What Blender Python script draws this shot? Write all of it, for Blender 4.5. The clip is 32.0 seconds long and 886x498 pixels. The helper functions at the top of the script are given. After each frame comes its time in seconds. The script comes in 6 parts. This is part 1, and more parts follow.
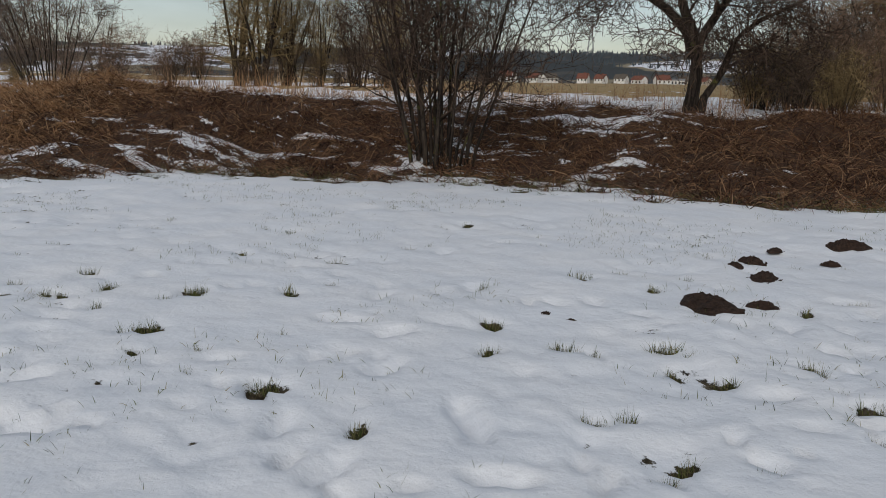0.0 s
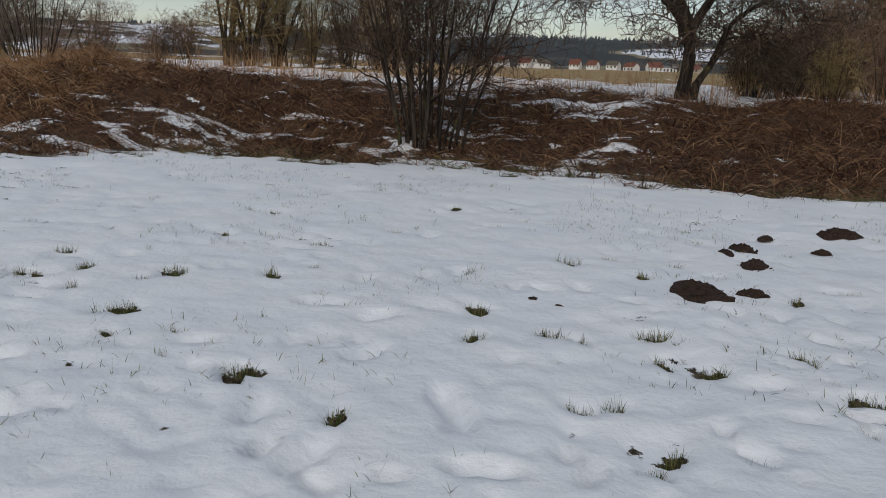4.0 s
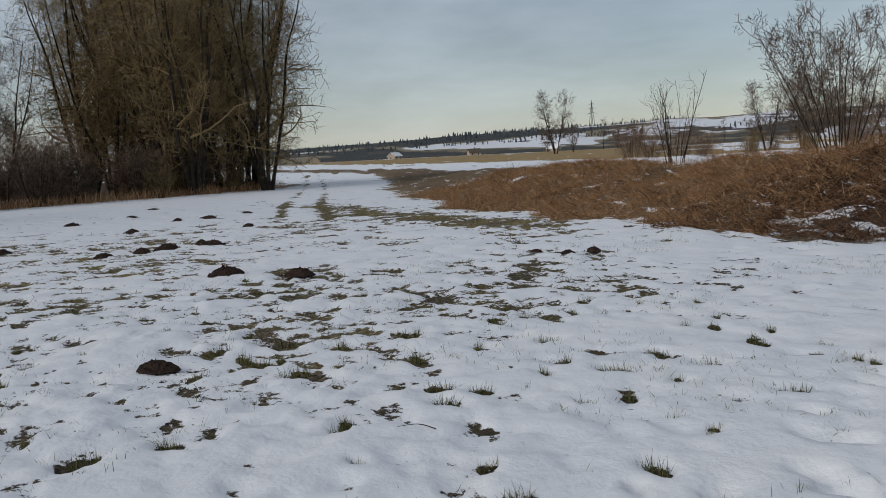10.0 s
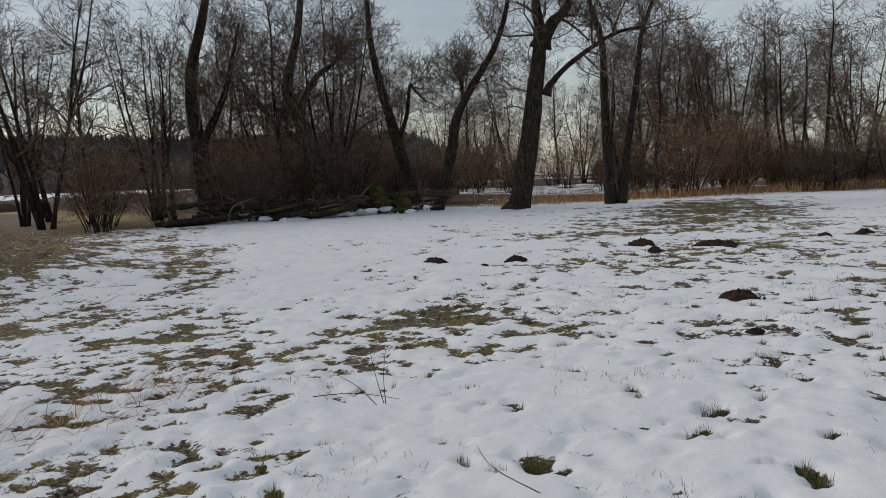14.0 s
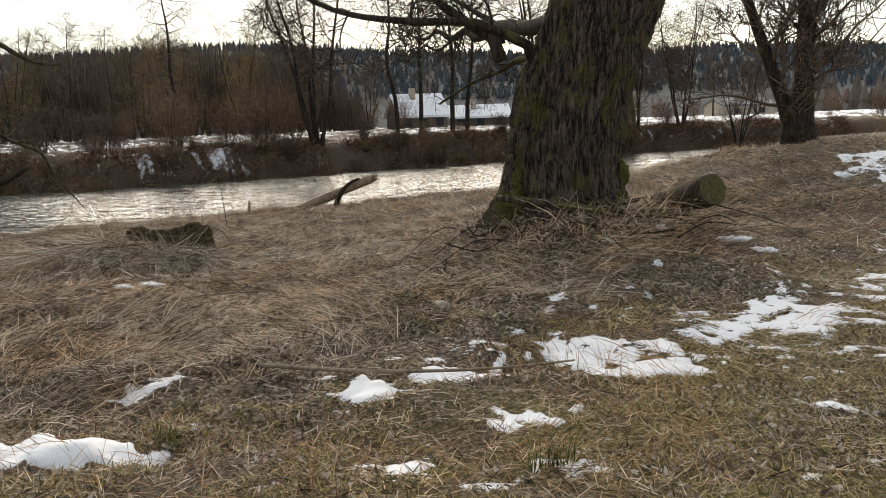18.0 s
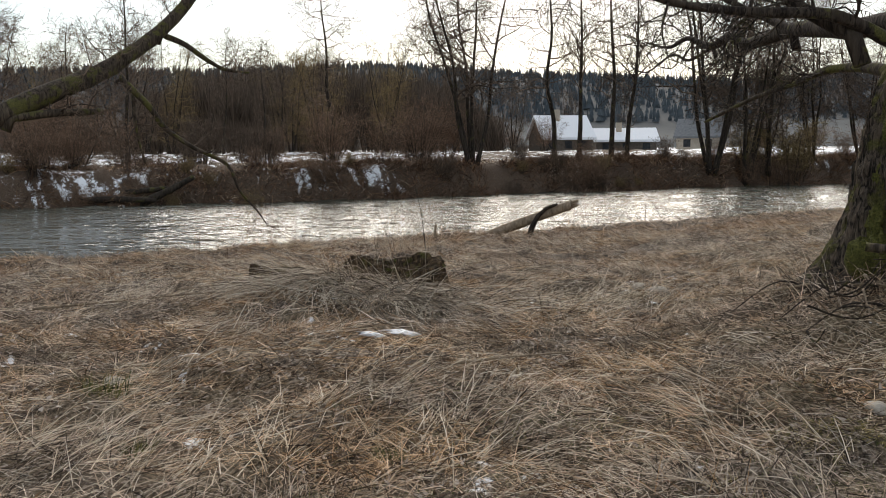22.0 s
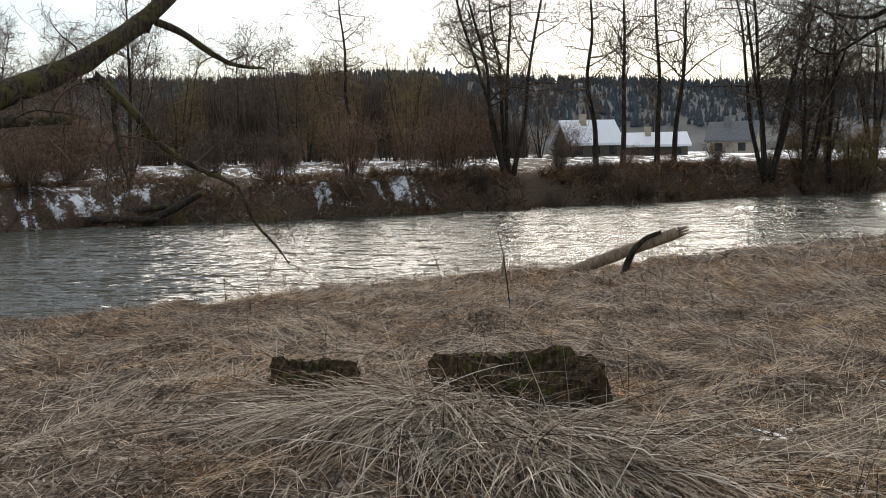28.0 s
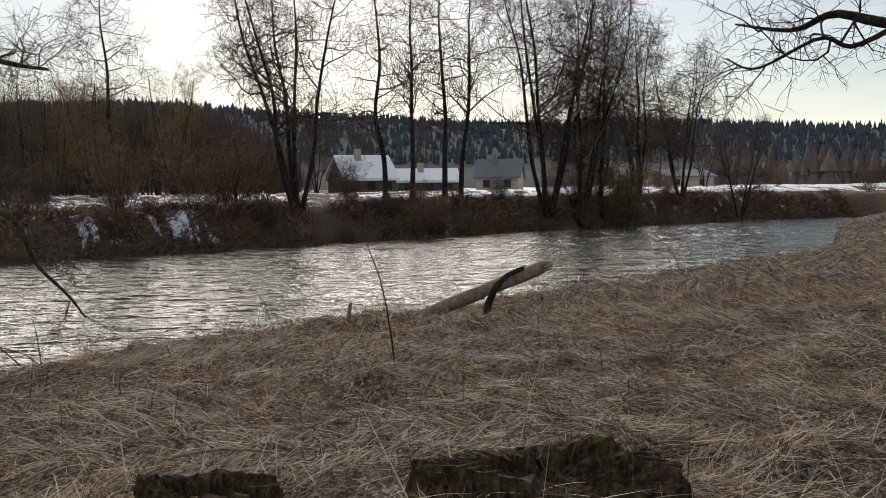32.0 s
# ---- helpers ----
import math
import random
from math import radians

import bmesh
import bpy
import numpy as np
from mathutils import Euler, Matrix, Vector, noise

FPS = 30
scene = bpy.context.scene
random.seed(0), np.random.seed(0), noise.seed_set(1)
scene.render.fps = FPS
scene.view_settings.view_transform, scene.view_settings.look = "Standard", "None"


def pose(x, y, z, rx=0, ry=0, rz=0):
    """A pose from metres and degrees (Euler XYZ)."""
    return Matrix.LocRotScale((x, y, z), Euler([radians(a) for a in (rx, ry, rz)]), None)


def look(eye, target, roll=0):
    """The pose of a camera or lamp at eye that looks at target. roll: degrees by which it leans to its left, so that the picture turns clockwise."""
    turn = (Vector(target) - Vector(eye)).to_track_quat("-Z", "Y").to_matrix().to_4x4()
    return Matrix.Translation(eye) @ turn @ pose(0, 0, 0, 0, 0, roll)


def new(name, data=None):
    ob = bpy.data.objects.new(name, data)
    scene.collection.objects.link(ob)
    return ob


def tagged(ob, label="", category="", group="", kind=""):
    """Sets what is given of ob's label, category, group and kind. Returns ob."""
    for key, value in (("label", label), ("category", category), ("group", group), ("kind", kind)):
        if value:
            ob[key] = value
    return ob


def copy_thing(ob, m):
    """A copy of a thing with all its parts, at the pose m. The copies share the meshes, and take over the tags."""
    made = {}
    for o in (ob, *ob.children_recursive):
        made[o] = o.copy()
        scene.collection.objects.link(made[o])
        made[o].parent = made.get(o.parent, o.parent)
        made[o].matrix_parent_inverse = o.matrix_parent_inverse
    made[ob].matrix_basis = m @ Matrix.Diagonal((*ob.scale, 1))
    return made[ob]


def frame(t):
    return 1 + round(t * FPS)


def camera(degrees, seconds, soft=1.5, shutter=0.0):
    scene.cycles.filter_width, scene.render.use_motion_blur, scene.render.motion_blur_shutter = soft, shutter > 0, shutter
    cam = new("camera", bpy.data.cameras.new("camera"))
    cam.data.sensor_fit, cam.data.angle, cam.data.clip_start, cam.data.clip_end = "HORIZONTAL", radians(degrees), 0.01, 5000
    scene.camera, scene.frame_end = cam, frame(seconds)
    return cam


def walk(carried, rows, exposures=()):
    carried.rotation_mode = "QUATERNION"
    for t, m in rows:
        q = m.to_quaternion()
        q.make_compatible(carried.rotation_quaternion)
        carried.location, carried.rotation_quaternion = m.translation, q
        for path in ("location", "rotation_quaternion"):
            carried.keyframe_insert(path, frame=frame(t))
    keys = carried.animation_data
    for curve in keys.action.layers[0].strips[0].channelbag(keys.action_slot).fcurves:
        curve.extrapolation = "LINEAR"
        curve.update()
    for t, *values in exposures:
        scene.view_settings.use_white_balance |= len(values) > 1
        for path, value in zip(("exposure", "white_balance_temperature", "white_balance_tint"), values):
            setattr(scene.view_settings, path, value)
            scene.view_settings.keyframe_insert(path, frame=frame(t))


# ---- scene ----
cam = camera(55.05, 32.0, soft=0.8)
# seconds, place, then degrees: turned left from +y, upwards, leaning to the left
PATH = [
    (0, 0.004, -0.123, 1.616, 17.59, -11.00, 1.32),
    (0.5, 0.005, -0.105, 1.609, 17.26, -10.73, 1.13),
    (1, -0.004, -0.017, 1.594, 18.00, -10.64, 1.11),
    (1.5, -0.006, -0.004, 1.595, 17.70, -12.26, 1.36),
    (2, 0.004, -0.015, 1.590, 17.49, -12.07, 1.33),
    (2.5, 0.003, -0.021, 1.588, 17.36, -11.92, 1.20),
    (4.5, -0.013, 0.013, 1.577, 16.48, -12.04, 2.73),
    (5, -0.008, 0.007, 1.583, 15.84, -11.02, 2.71),
    (5.5, -0.004, 0.006, 1.578, 15.73, -11.10, 2.38),
    (6, -0.008, 0.023, 1.573, 15.71, -11.26, 2.21),
    (6.5, -0.020, 0.030, 1.579, 16.24, -9.90, 0.62),
    (7, -0.017, 0.013, 1.587, 21.45, -8.84, -0.85),
    (7.5, -0.010, -0.025, 1.564, 31.16, -8.77, -2.01),
    (8, -0.012, -0.074, 1.574, 39.18, -8.40, -2.06),
    (8.5, -0.028, -0.117, 1.586, 47.63, -7.96, -2.82),
    (9, -0.122, -0.167, 1.582, 55.55, -7.52, -3.02),
    (9.5, -0.201, -0.240, 1.592, 63.28, -6.75, -3.22),
    (10, -0.235, -0.296, 1.603, 66.97, -5.99, -2.86),
    (10.5, -0.237, -0.369, 1.608, 75.11, -4.90, -3.13),
    (11, -0.207, -0.422, 1.624, 85.38, -4.58, -2.64),
    (11.5, -0.148, -0.458, 1.629, 93.80, -4.55, -2.85),
    (12, -0.140, -0.440, 1.622, 97.49, -4.95, -1.68),
    (12.5, -0.102, -0.442, 1.613, 103.57, -5.54, -1.38),
    (13, -0.037, -0.477, 1.618, 109.96, -5.40, -1.52),
    (13.5, 0.053, -0.560, 1.633, 114.98, -5.11, -1.93),
    (15.5, 0.397, -0.926, 1.623, 139.30, -6.10, -2.47),
    (16, 0.542, -1.011, 1.610, 147.96, -7.37, -2.85),
    (16.5, 0.633, -1.153, 1.602, 156.04, -8.23, -2.12),
    (17, 0.692, -1.436, 1.623, 165.21, -8.96, -2.67),
    (17.5, 0.818, -1.699, 1.620, 173.33, -8.77, -1.29),
    (18, 1.092, -1.979, 1.625, 180.51, -8.40, -2.19),
    (18.5, 1.307, -2.254, 1.601, 185.27, -8.75, -2.27),
    (19, 1.515, -2.606, 1.621, 188.71, -9.18, -2.25),
    (19.5, 1.753, -2.922, 1.616, 190.90, -8.91, -1.30),
    (20, 2.134, -3.163, 1.630, 193.51, -8.74, -1.74),
    (20.5, 2.430, -3.412, 1.602, 193.87, -8.86, -1.60),
    (21, 2.736, -3.702, 1.637, 193.37, -8.87, -1.55),
    (21.5, 3.006, -4.019, 1.611, 190.53, -8.43, -0.66),
    (22, 3.308, -4.307, 1.626, 188.69, -6.80, -0.49),
    (22.5, 3.499, -4.632, 1.578, 187.47, -7.04, -0.82),
    (23, 3.660, -4.970, 1.631, 187.22, -6.98, -0.70),
    (23.5, 3.806, -5.309, 1.596, 186.93, -7.90, -0.23),
    (24, 3.989, -5.684, 1.633, 185.10, -7.46, -0.47),
    (24.5, 4.032, -6.147, 1.612, 183.67, -7.86, -0.01),
    (25, 3.993, -6.541, 1.693, 183.38, -7.49, 0.49),
    (25.5, 4.122, -6.959, 1.688, 183.60, -6.95, 0.22),
    (26, 4.176, -7.389, 1.735, 184.98, -6.75, -1.26),
    (26.5, 4.152, -7.917, 1.80, 189.33, -5.88, -1.79),
    (28.5, 5.663, -9.346, 1.80, 189.49, -6.45, -1.12),
    (29, 5.921, -9.619, 1.81, 188.69, -3.99, -0.65),
    (29.5, 6.212, -9.973, 1.82, 183.17, -1.63, -0.93),
    (30, 6.403, -10.311, 1.77, 181.40, -3.23, -1.17),
    (30.5, 6.492, -10.684, 1.77, 179.52, -3.46, -1.02),
    (31, 6.591, -10.956, 1.75, 176.91, -4.09, 0.76),
    (31.5, 6.743, -11.255, 1.73, 171.92, -2.66, 0.13),
    (32, 6.971, -11.486, 1.65, 173.55, -4.20, -0.76),
]


def row_pose(x, y, z, turn, up, lean):
    a, p = radians(turn), radians(up)
    way = Vector((-math.sin(a) * math.cos(p), math.cos(a) * math.cos(p), math.sin(p)))
    return look((x, y, z), Vector((x, y, z)) + way, lean)


walk(cam, [(r[0], row_pose(*r[1:])) for r in PATH], ((0, -0.14, 6600, 10), (7, -0.14, 6500, 10), (9.5, -0.15, 6500, 10), (12, -0.2, 6850, 10), (14.5, 0.05, 6900, 10), (16, 0.35, 7200, 10), (17, 0.88, 7550, 10), (18, 0.95, 7500, 10), (22, 0.98, 7100, 10), (23, 0.86, 7050, 10), (24, 0.95, 7000, 10), (25, 0.98, 6950, 10), (26, 0.86, 6950, 10), (28.5, 0.86, 7050, 10), (29.2, 0.52, 7100, 10), (29.9, 0.1, 7100, 10), (30.5, 0.18, 7000, 10), (32, 0.38, 7000, 10)))

W = bpy.data.worlds.new("overcast_sky")
scene.world = W
W.use_nodes = True
wn, wl = W.node_tree.nodes, W.node_tree.links
wn.clear()
SUN_AZ, SUN_EL = 182.0, 24.0   # degrees: turned left from +y, and above the horizon
sun_way = Vector((-math.sin(radians(SUN_AZ)) * math.cos(radians(SUN_EL)), math.cos(radians(SUN_AZ)) * math.cos(radians(SUN_EL)), math.sin(radians(SUN_EL))))


def wnode(kind, **values):
    n = wn.new(kind)
    for k, v in values.items():
        n.inputs[k].default_value = v
    return n


sky = wn.new("ShaderNodeTexSky")
sky.sky_type, sky.sun_disc = "NISHITA", False
sky.sun_elevation, sky.sun_rotation = radians(SUN_EL), radians(-SUN_AZ)
sky.air_density, sky.dust_density = 1.0, 0.4
coord = wn.new("ShaderNodeTexCoord")
# the cloud deck: broad soft streaks, brighter around the hidden sun
stretch = wnode("ShaderNodeMapping", Scale=(1.6, 1.6, 6.0))
wl.new(coord.outputs["Generated"], stretch.inputs["Vector"])
deck = wnode("ShaderNodeTexNoise", Scale=2.2, Detail=7.0, Roughness=0.55, Distortion=0.3)
wl.new(stretch.outputs[0], deck.inputs["Vector"])
dotn = wn.new("ShaderNodeVectorMath")
dotn.operation = "DOT_PRODUCT"
norm = wn.new("ShaderNodeVectorMath")
norm.operation = "NORMALIZE"
wl.new(coord.outputs["Generated"], norm.inputs[0])
wl.new(norm.outputs[0], dotn.inputs[0])
dotn.inputs[1].default_value = sun_way
glow = wn.new("ShaderNodeValToRGB")
mapr = wnode("ShaderNodeMapRange", **{"From Min": -1.0, "From Max": 1.0})
wl.new(dotn.outputs["Value"], mapr.inputs["Value"])
wl.new(mapr.outputs[0], glow.inputs["Fac"])
r = glow.color_ramp
r.elements[0].position, r.elements[0].color = 0.0, (0.37, 0.40, 0.445, 1)
r.elements[1].position, r.elements[1].color = 1.0, (0.44, 0.45, 0.465, 1)
for p, c in ((0.35, (0.43, 0.462, 0.505)), (0.62, (0.50, 0.527, 0.565)), (0.85, (0.45, 0.464, 0.482))):
    e = r.elements.new(p)
    e.color = (*c, 1)
tone = wnode("ShaderNodeMapRange", **{"From Min": 0.3, "From Max": 0.7, "To Min": 0.66, "To Max": 1.3})
wl.new(deck.outputs["Fac"], tone.inputs["Value"])
cloud = wn.new("ShaderNodeVectorMath")
cloud.operation = "SCALE"
wl.new(glow.outputs["Color"], cloud.inputs[0])
wl.new(tone.outputs[0], cloud.inputs["Scale"])
bg1, bg2, addn, wout = wnode("ShaderNodeBackground", Strength=0.55), wnode("ShaderNodeBackground", Strength=0.05), wn.new("ShaderNodeAddShader"), wn.new("ShaderNodeOutputWorld")
wl.new(cloud.outputs[0], bg1.inputs["Color"])
wl.new(sky.outputs[0], bg2.inputs["Color"])
wl.new(bg1.outputs[0], addn.inputs[0])
wl.new(bg2.outputs[0], addn.inputs[1])
wl.new(addn.outputs[0], wout.inputs["Surface"])
sun = new("sun", bpy.data.lights.new("sun", "SUN"))
sun.data.energy, sun.data.angle, sun.data.color = 1.85, radians(50), (1.0, 0.945, 0.875)
sun.matrix_world = look((0, 0, 60), Vector((0, 0, 60)) - sun_way)

# ---- materials ----


def material(name, build, rough=0.9, bump=0.0, thin=0.0):
    m = bpy.data.materials.new(name)
    m.use_nodes = True
    nt = m.node_tree
    b = nt.nodes["Principled BSDF"]
    b.inputs["Roughness"].default_value = rough
    b.inputs["Specular IOR Level"].default_value = 0.25
    g = G(nt)
    col, hgt = build(g)
    nt.links.new(col, b.inputs["Base Color"])
    if hgt is not None and bump:
        bn = nt.nodes.new("ShaderNodeBump")
        bn.inputs["Strength"].default_value = 1.0
        bn.inputs["Distance"].default_value = bump
        nt.links.new(hgt, bn.inputs["Height"])
        nt.links.new(bn.outputs[0], b.inputs["Normal"])
    if thin:                                            # light shines through thin dry blades
        tr, mx = nt.nodes.new("ShaderNodeBsdfTranslucent"), nt.nodes.new("ShaderNodeMixShader")
        nt.links.new(col, tr.inputs["Color"])
        mx.inputs[0].default_value = thin
        nt.links.new(b.outputs[0], mx.inputs[1])
        nt.links.new(tr.outputs[0], mx.inputs[2])
        nt.links.new(mx.outputs[0], nt.nodes["Material Output"].inputs["Surface"])
    return m


class G:
    """Short names for shader nodes."""

    def __init__(self, nt):
        self.nt, self.n, self.l = nt, nt.nodes, nt.links
        self.b = nt.nodes["Principled BSDF"]
        self.pos = nt.nodes.new("ShaderNodeNewGeometry").outputs["Position"]
        self.obj = nt.nodes.new("ShaderNodeTexCoord").outputs["Object"]

    def noise(self, scale, detail=4.0, rough=0.55, vec=None, stretch=None):
        vec = self.pos if vec is None else vec
        if stretch:
            mp = self.n.new("ShaderNodeMapping")
            mp.inputs["Scale"].default_value = stretch
            self.l.new(vec, mp.inputs["Vector"])
            vec = mp.outputs[0]
        t = self.n.new("ShaderNodeTexNoise")
        t.inputs["Scale"].default_value, t.inputs["Detail"].default_value, t.inputs["Roughness"].default_value = scale, detail, rough
        self.l.new(vec, t.inputs["Vector"])
        return t.outputs["Fac"]

    def voronoi(self, scale, out="Distance"):
        t = self.n.new("ShaderNodeTexVoronoi")
        t.inputs["Scale"].default_value = scale
        self.l.new(self.pos, t.inputs["Vector"])
        return t.outputs[out]

    def attr(self, name):
        t = self.n.new("ShaderNodeAttribute")
        t.attribute_name = name
        return t.outputs["Fac"]

    def math(self, op, a, b=0.0, clamp=False):
        t = self.n.new("ShaderNodeMath")
        t.operation, t.use_clamp = op, clamp
        for k, v in ((0, a), (1, b)):
            if isinstance(v, (int, float)):
                t.inputs[k].default_value = v
            else:
                self.l.new(v, t.inputs[k])
        return t.outputs[0]

    def step(self, v, lo, hi, a=0.0, b=1.0):
        t = self.n.new("ShaderNodeMapRange")
        t.interpolation_type = "SMOOTHSTEP"
        for k, x in (("From Min", lo), ("From Max", hi), ("To Min", a), ("To Max", b)):
            t.inputs[k].default_value = x
        self.l.new(v, t.inputs["Value"])
        return t.outputs[0]

    def mix(self, f, a, b):
        t = self.n.new("ShaderNodeMix")
        t.data_type = "RGBA"
        for k, v in ((0, f), (6, a), (7, b)):
            if isinstance(v, (int, float)):
                t.inputs[k].default_value = v
            elif isinstance(v, tuple):
                t.inputs[k].default_value = (*v, 1)
            else:
                self.l.new(v, t.inputs[k])
        return t.outputs[2]

    def ramp(self, f, *stops):
        t = self.n.new("ShaderNodeValToRGB")
        e = t.color_ramp.elements
        e[0].position, e[0].color = stops[0][0], (*stops[0][1], 1)
        e[1].position, e[1].color = stops[-1][0], (*stops[-1][1], 1)
        for p, c in stops[1:-1]:
            e.new(p).color = (*c, 1)
        self.l.new(f, t.inputs["Fac"])
        return t.outputs["Color"]

    def island(self):
        return self.n["Geometry"].outputs["Random Per Island"]

    def rnd(self):
        return self.n.new("ShaderNodeObjectInfo").outputs["Random"]


def ground_look(g):
    fine, mid, big = g.noise(26, 5, 0.7), g.noise(9, 5, 0.6), g.noise(1.3, 4)
    litter = g.noise(30, 5, 0.75, stretch=(1.0, 0.4, 1.0))
    # darkest stops paint the shade in gaps between stems; the rest is straw
    dead = g.ramp(litter, (0.40, (0.012, 0.008, 0.006)), (0.49, (0.07, 0.05, 0.036)), (0.58, (0.24, 0.182, 0.132)), (0.70, (0.48, 0.40, 0.31)))
    leaf = g.ramp(fine, (0.38, (0.016, 0.011, 0.008)), (0.5, (0.13, 0.096, 0.07)), (0.62, (0.46, 0.39, 0.33)))
    dead = g.mix(g.step(mid, 0.42, 0.62), dead, leaf)
    green = g.ramp(fine, (0.32, (0.04, 0.042, 0.012)), (0.48, (0.16, 0.125, 0.045)), (0.62, (0.37, 0.285, 0.125)), (0.75, (0.52, 0.42, 0.24)))
    green = g.mix(g.step(big, 0.4, 0.65), green, dead)
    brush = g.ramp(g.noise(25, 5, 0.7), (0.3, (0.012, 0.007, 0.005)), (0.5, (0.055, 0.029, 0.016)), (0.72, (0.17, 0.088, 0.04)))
    straw = g.ramp(g.noise(0.35, 6, 0.65, stretch=(1, 1, 1)), (0.3, (0.20, 0.13, 0.055)), (0.5, (0.33, 0.23, 0.10)), (0.7, (0.42, 0.31, 0.15)))
    soil = g.ramp(fine, (0.3, (0.012, 0.009, 0.007)), (0.7, (0.05, 0.037, 0.028)))
    col = g.mix(g.attr("green"), dead, green)
    col = g.mix(g.attr("straw"), col, straw)
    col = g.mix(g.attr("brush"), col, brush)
    # dark soil; in the snow's melt holes it also carries painted dimple shade
    col = g.mix(g.attr("soil"), col, soil)
    edge = g.math("ADD", g.math("MULTIPLY", g.math("SUBTRACT", fine, 0.5), 0.55), g.math("MULTIPLY", g.math("SUBTRACT", mid, 0.5), 0.75))
    edge = g.math("ADD", edge, g.math("MULTIPLY", g.math("SUBTRACT", g.noise(3.2, 3), 0.5), 0.5))
    cover = g.step(g.math("ADD", g.attr("snow"), edge), 0.46, 0.54)
    snow = g.mix(g.step(big, 0.35, 0.7), (0.80, 0.825, 0.86), (0.86, 0.87, 0.885))
    snow = g.mix(g.step(g.noise(110, 2), 0.66, 0.74, 0.0, 0.25), snow, (0.55, 0.5, 0.42))
    col = g.mix(cover, col, snow)
    relief = g.math("ADD", g.math("MULTIPLY", g.math("MULTIPLY", litter, 0.8), g.math("SUBTRACT", 1.0, cover)), g.math("MULTIPLY", cover, g.math("ADD", g.math("MULTIPLY", mid, 0.5), g.math("MULTIPLY", fine, 0.12))))
    rough = g.mix(cover, (0.95, 0.95, 0.95), (0.62, 0.62, 0.62))
    g.l.new(rough, g.b.inputs["Roughness"])
    return col, relief


def bark_look(dark, light, moss=0.0, scale=1.0):
    def build(g):
        ridg = g.noise(16 * scale, 5, 0.6, stretch=(1.0, 1.0, 0.12))
        crack = g.math("ABSOLUTE", g.math("SUBTRACT", g.noise(11 * scale, 3, 0.5, stretch=(1.0, 1.0, 0.14)), 0.5))
        ridg = g.math("MULTIPLY", ridg, g.step(crack, 0.0, 0.07, 0.62, 1.0))
        col = g.ramp(ridg, (0.3, dark), (0.52, tuple((a + b) / 2 for a, b in zip(dark, light))), (0.72, light))
        if moss:
            f = g.step(g.noise(3.1, 5, 0.6), 0.62 - moss * 0.25, 0.74 - moss * 0.25, 0.0, 0.85)
            mossy = g.ramp(g.noise(45, 4, 0.7), (0.3, (0.035, 0.036, 0.010)), (0.7, (0.14, 0.13, 0.036)))
            col = g.mix(f, col, mossy)
        return col, ridg
    return build


def plain_look(a, b, scale=8.0, stretch=None):
    def build(g):
        n = g.noise(scale, 5, 0.65, stretch=stretch)
        return g.ramp(n, (0.3, a), (0.7, b)), n
    return build


def blade_look(*cols, patchy=False):
    def build(g):
        stops = [(0.02 + 0.96 * i / (len(cols) - 1), c) for i, c in enumerate(cols)]
        col = g.ramp(g.island(), *stops)
        if patchy:
            v = g.n.new("ShaderNodeHueSaturation")
            # brightness swings: uneven straw, plus painted shade among the tussocks
            g.l.new(g.step(g.noise(1.7, 5, 0.7), 0.34, 0.66, 0.5, 1.4), v.inputs["Value"])
            g.l.new(g.step(g.noise(0.7, 3), 0.35, 0.65, 0.8, 1.25), v.inputs["Saturation"])
            g.l.new(col, v.inputs["Color"])
            col = v.outputs[0]
        return col, None
    return build


M_GROUND = material("meadow_ground", ground_look, 0.9, 0.03)
M_BARK = material("dark_bark", bark_look((0.014, 0.010, 0.008), (0.078, 0.06, 0.045), 0.2), 0.95, 0.02)
M_WILLOW = material("willow_bark", bark_look((0.010, 0.008, 0.006), (0.17, 0.13, 0.098), 0.40, 1.25), 0.95, 0.08)
M_MOSSY = material("mossy_bark", bark_look((0.024, 0.018, 0.013), (0.12, 0.092, 0.066), 0.55), 0.95, 0.02)
M_TWIG = material("bare_twigs", blade_look((0.045, 0.031, 0.023), (0.105, 0.074, 0.054), (0.19, 0.138, 0.10)), 0.9)
M_TWIG_DARK = material("dark_twigs", blade_look((0.022, 0.014, 0.010), (0.055, 0.036, 0.026), (0.11, 0.074, 0.052)), 0.9)
M_TWIG_RED = material("reddish_twigs", blade_look((0.08, 0.048, 0.031), (0.18, 0.112, 0.074), (0.30, 0.198, 0.135)), 0.9)
M_TWIG_OLIVE = material("olive_twigs", blade_look((0.09, 0.062, 0.03), (0.19, 0.134, 0.064), (0.31, 0.225, 0.11)), 0.9)
M_BRAMBLE = material("dead_brambles", blade_look((0.012, 0.006, 0.004), (0.052, 0.025, 0.016), (0.105, 0.05, 0.028), (0.19, 0.098, 0.05), (0.34, 0.21, 0.115)), 0.9)
# the dark blade tones also stand in for shaded gaps between bright stems
M_STRAW = material("dead_grass", blade_look((0.022, 0.014, 0.010), (0.05, 0.034, 0.023), (0.13, 0.09, 0.06), (0.48, 0.33, 0.22), (0.70, 0.53, 0.385), (0.87, 0.745, 0.60), patchy=True), 0.8, thin=0.2)
M_PALE = material("pale_straw", blade_look((0.50, 0.40, 0.29), (0.72, 0.61, 0.47), (0.84, 0.75, 0.62)), 0.75, thin=0.2)
M_REED = material("dry_reeds", blade_look((0.17, 0.085, 0.038), (0.40, 0.22, 0.105), (0.58, 0.38, 0.21)), 0.8, thin=0.2)
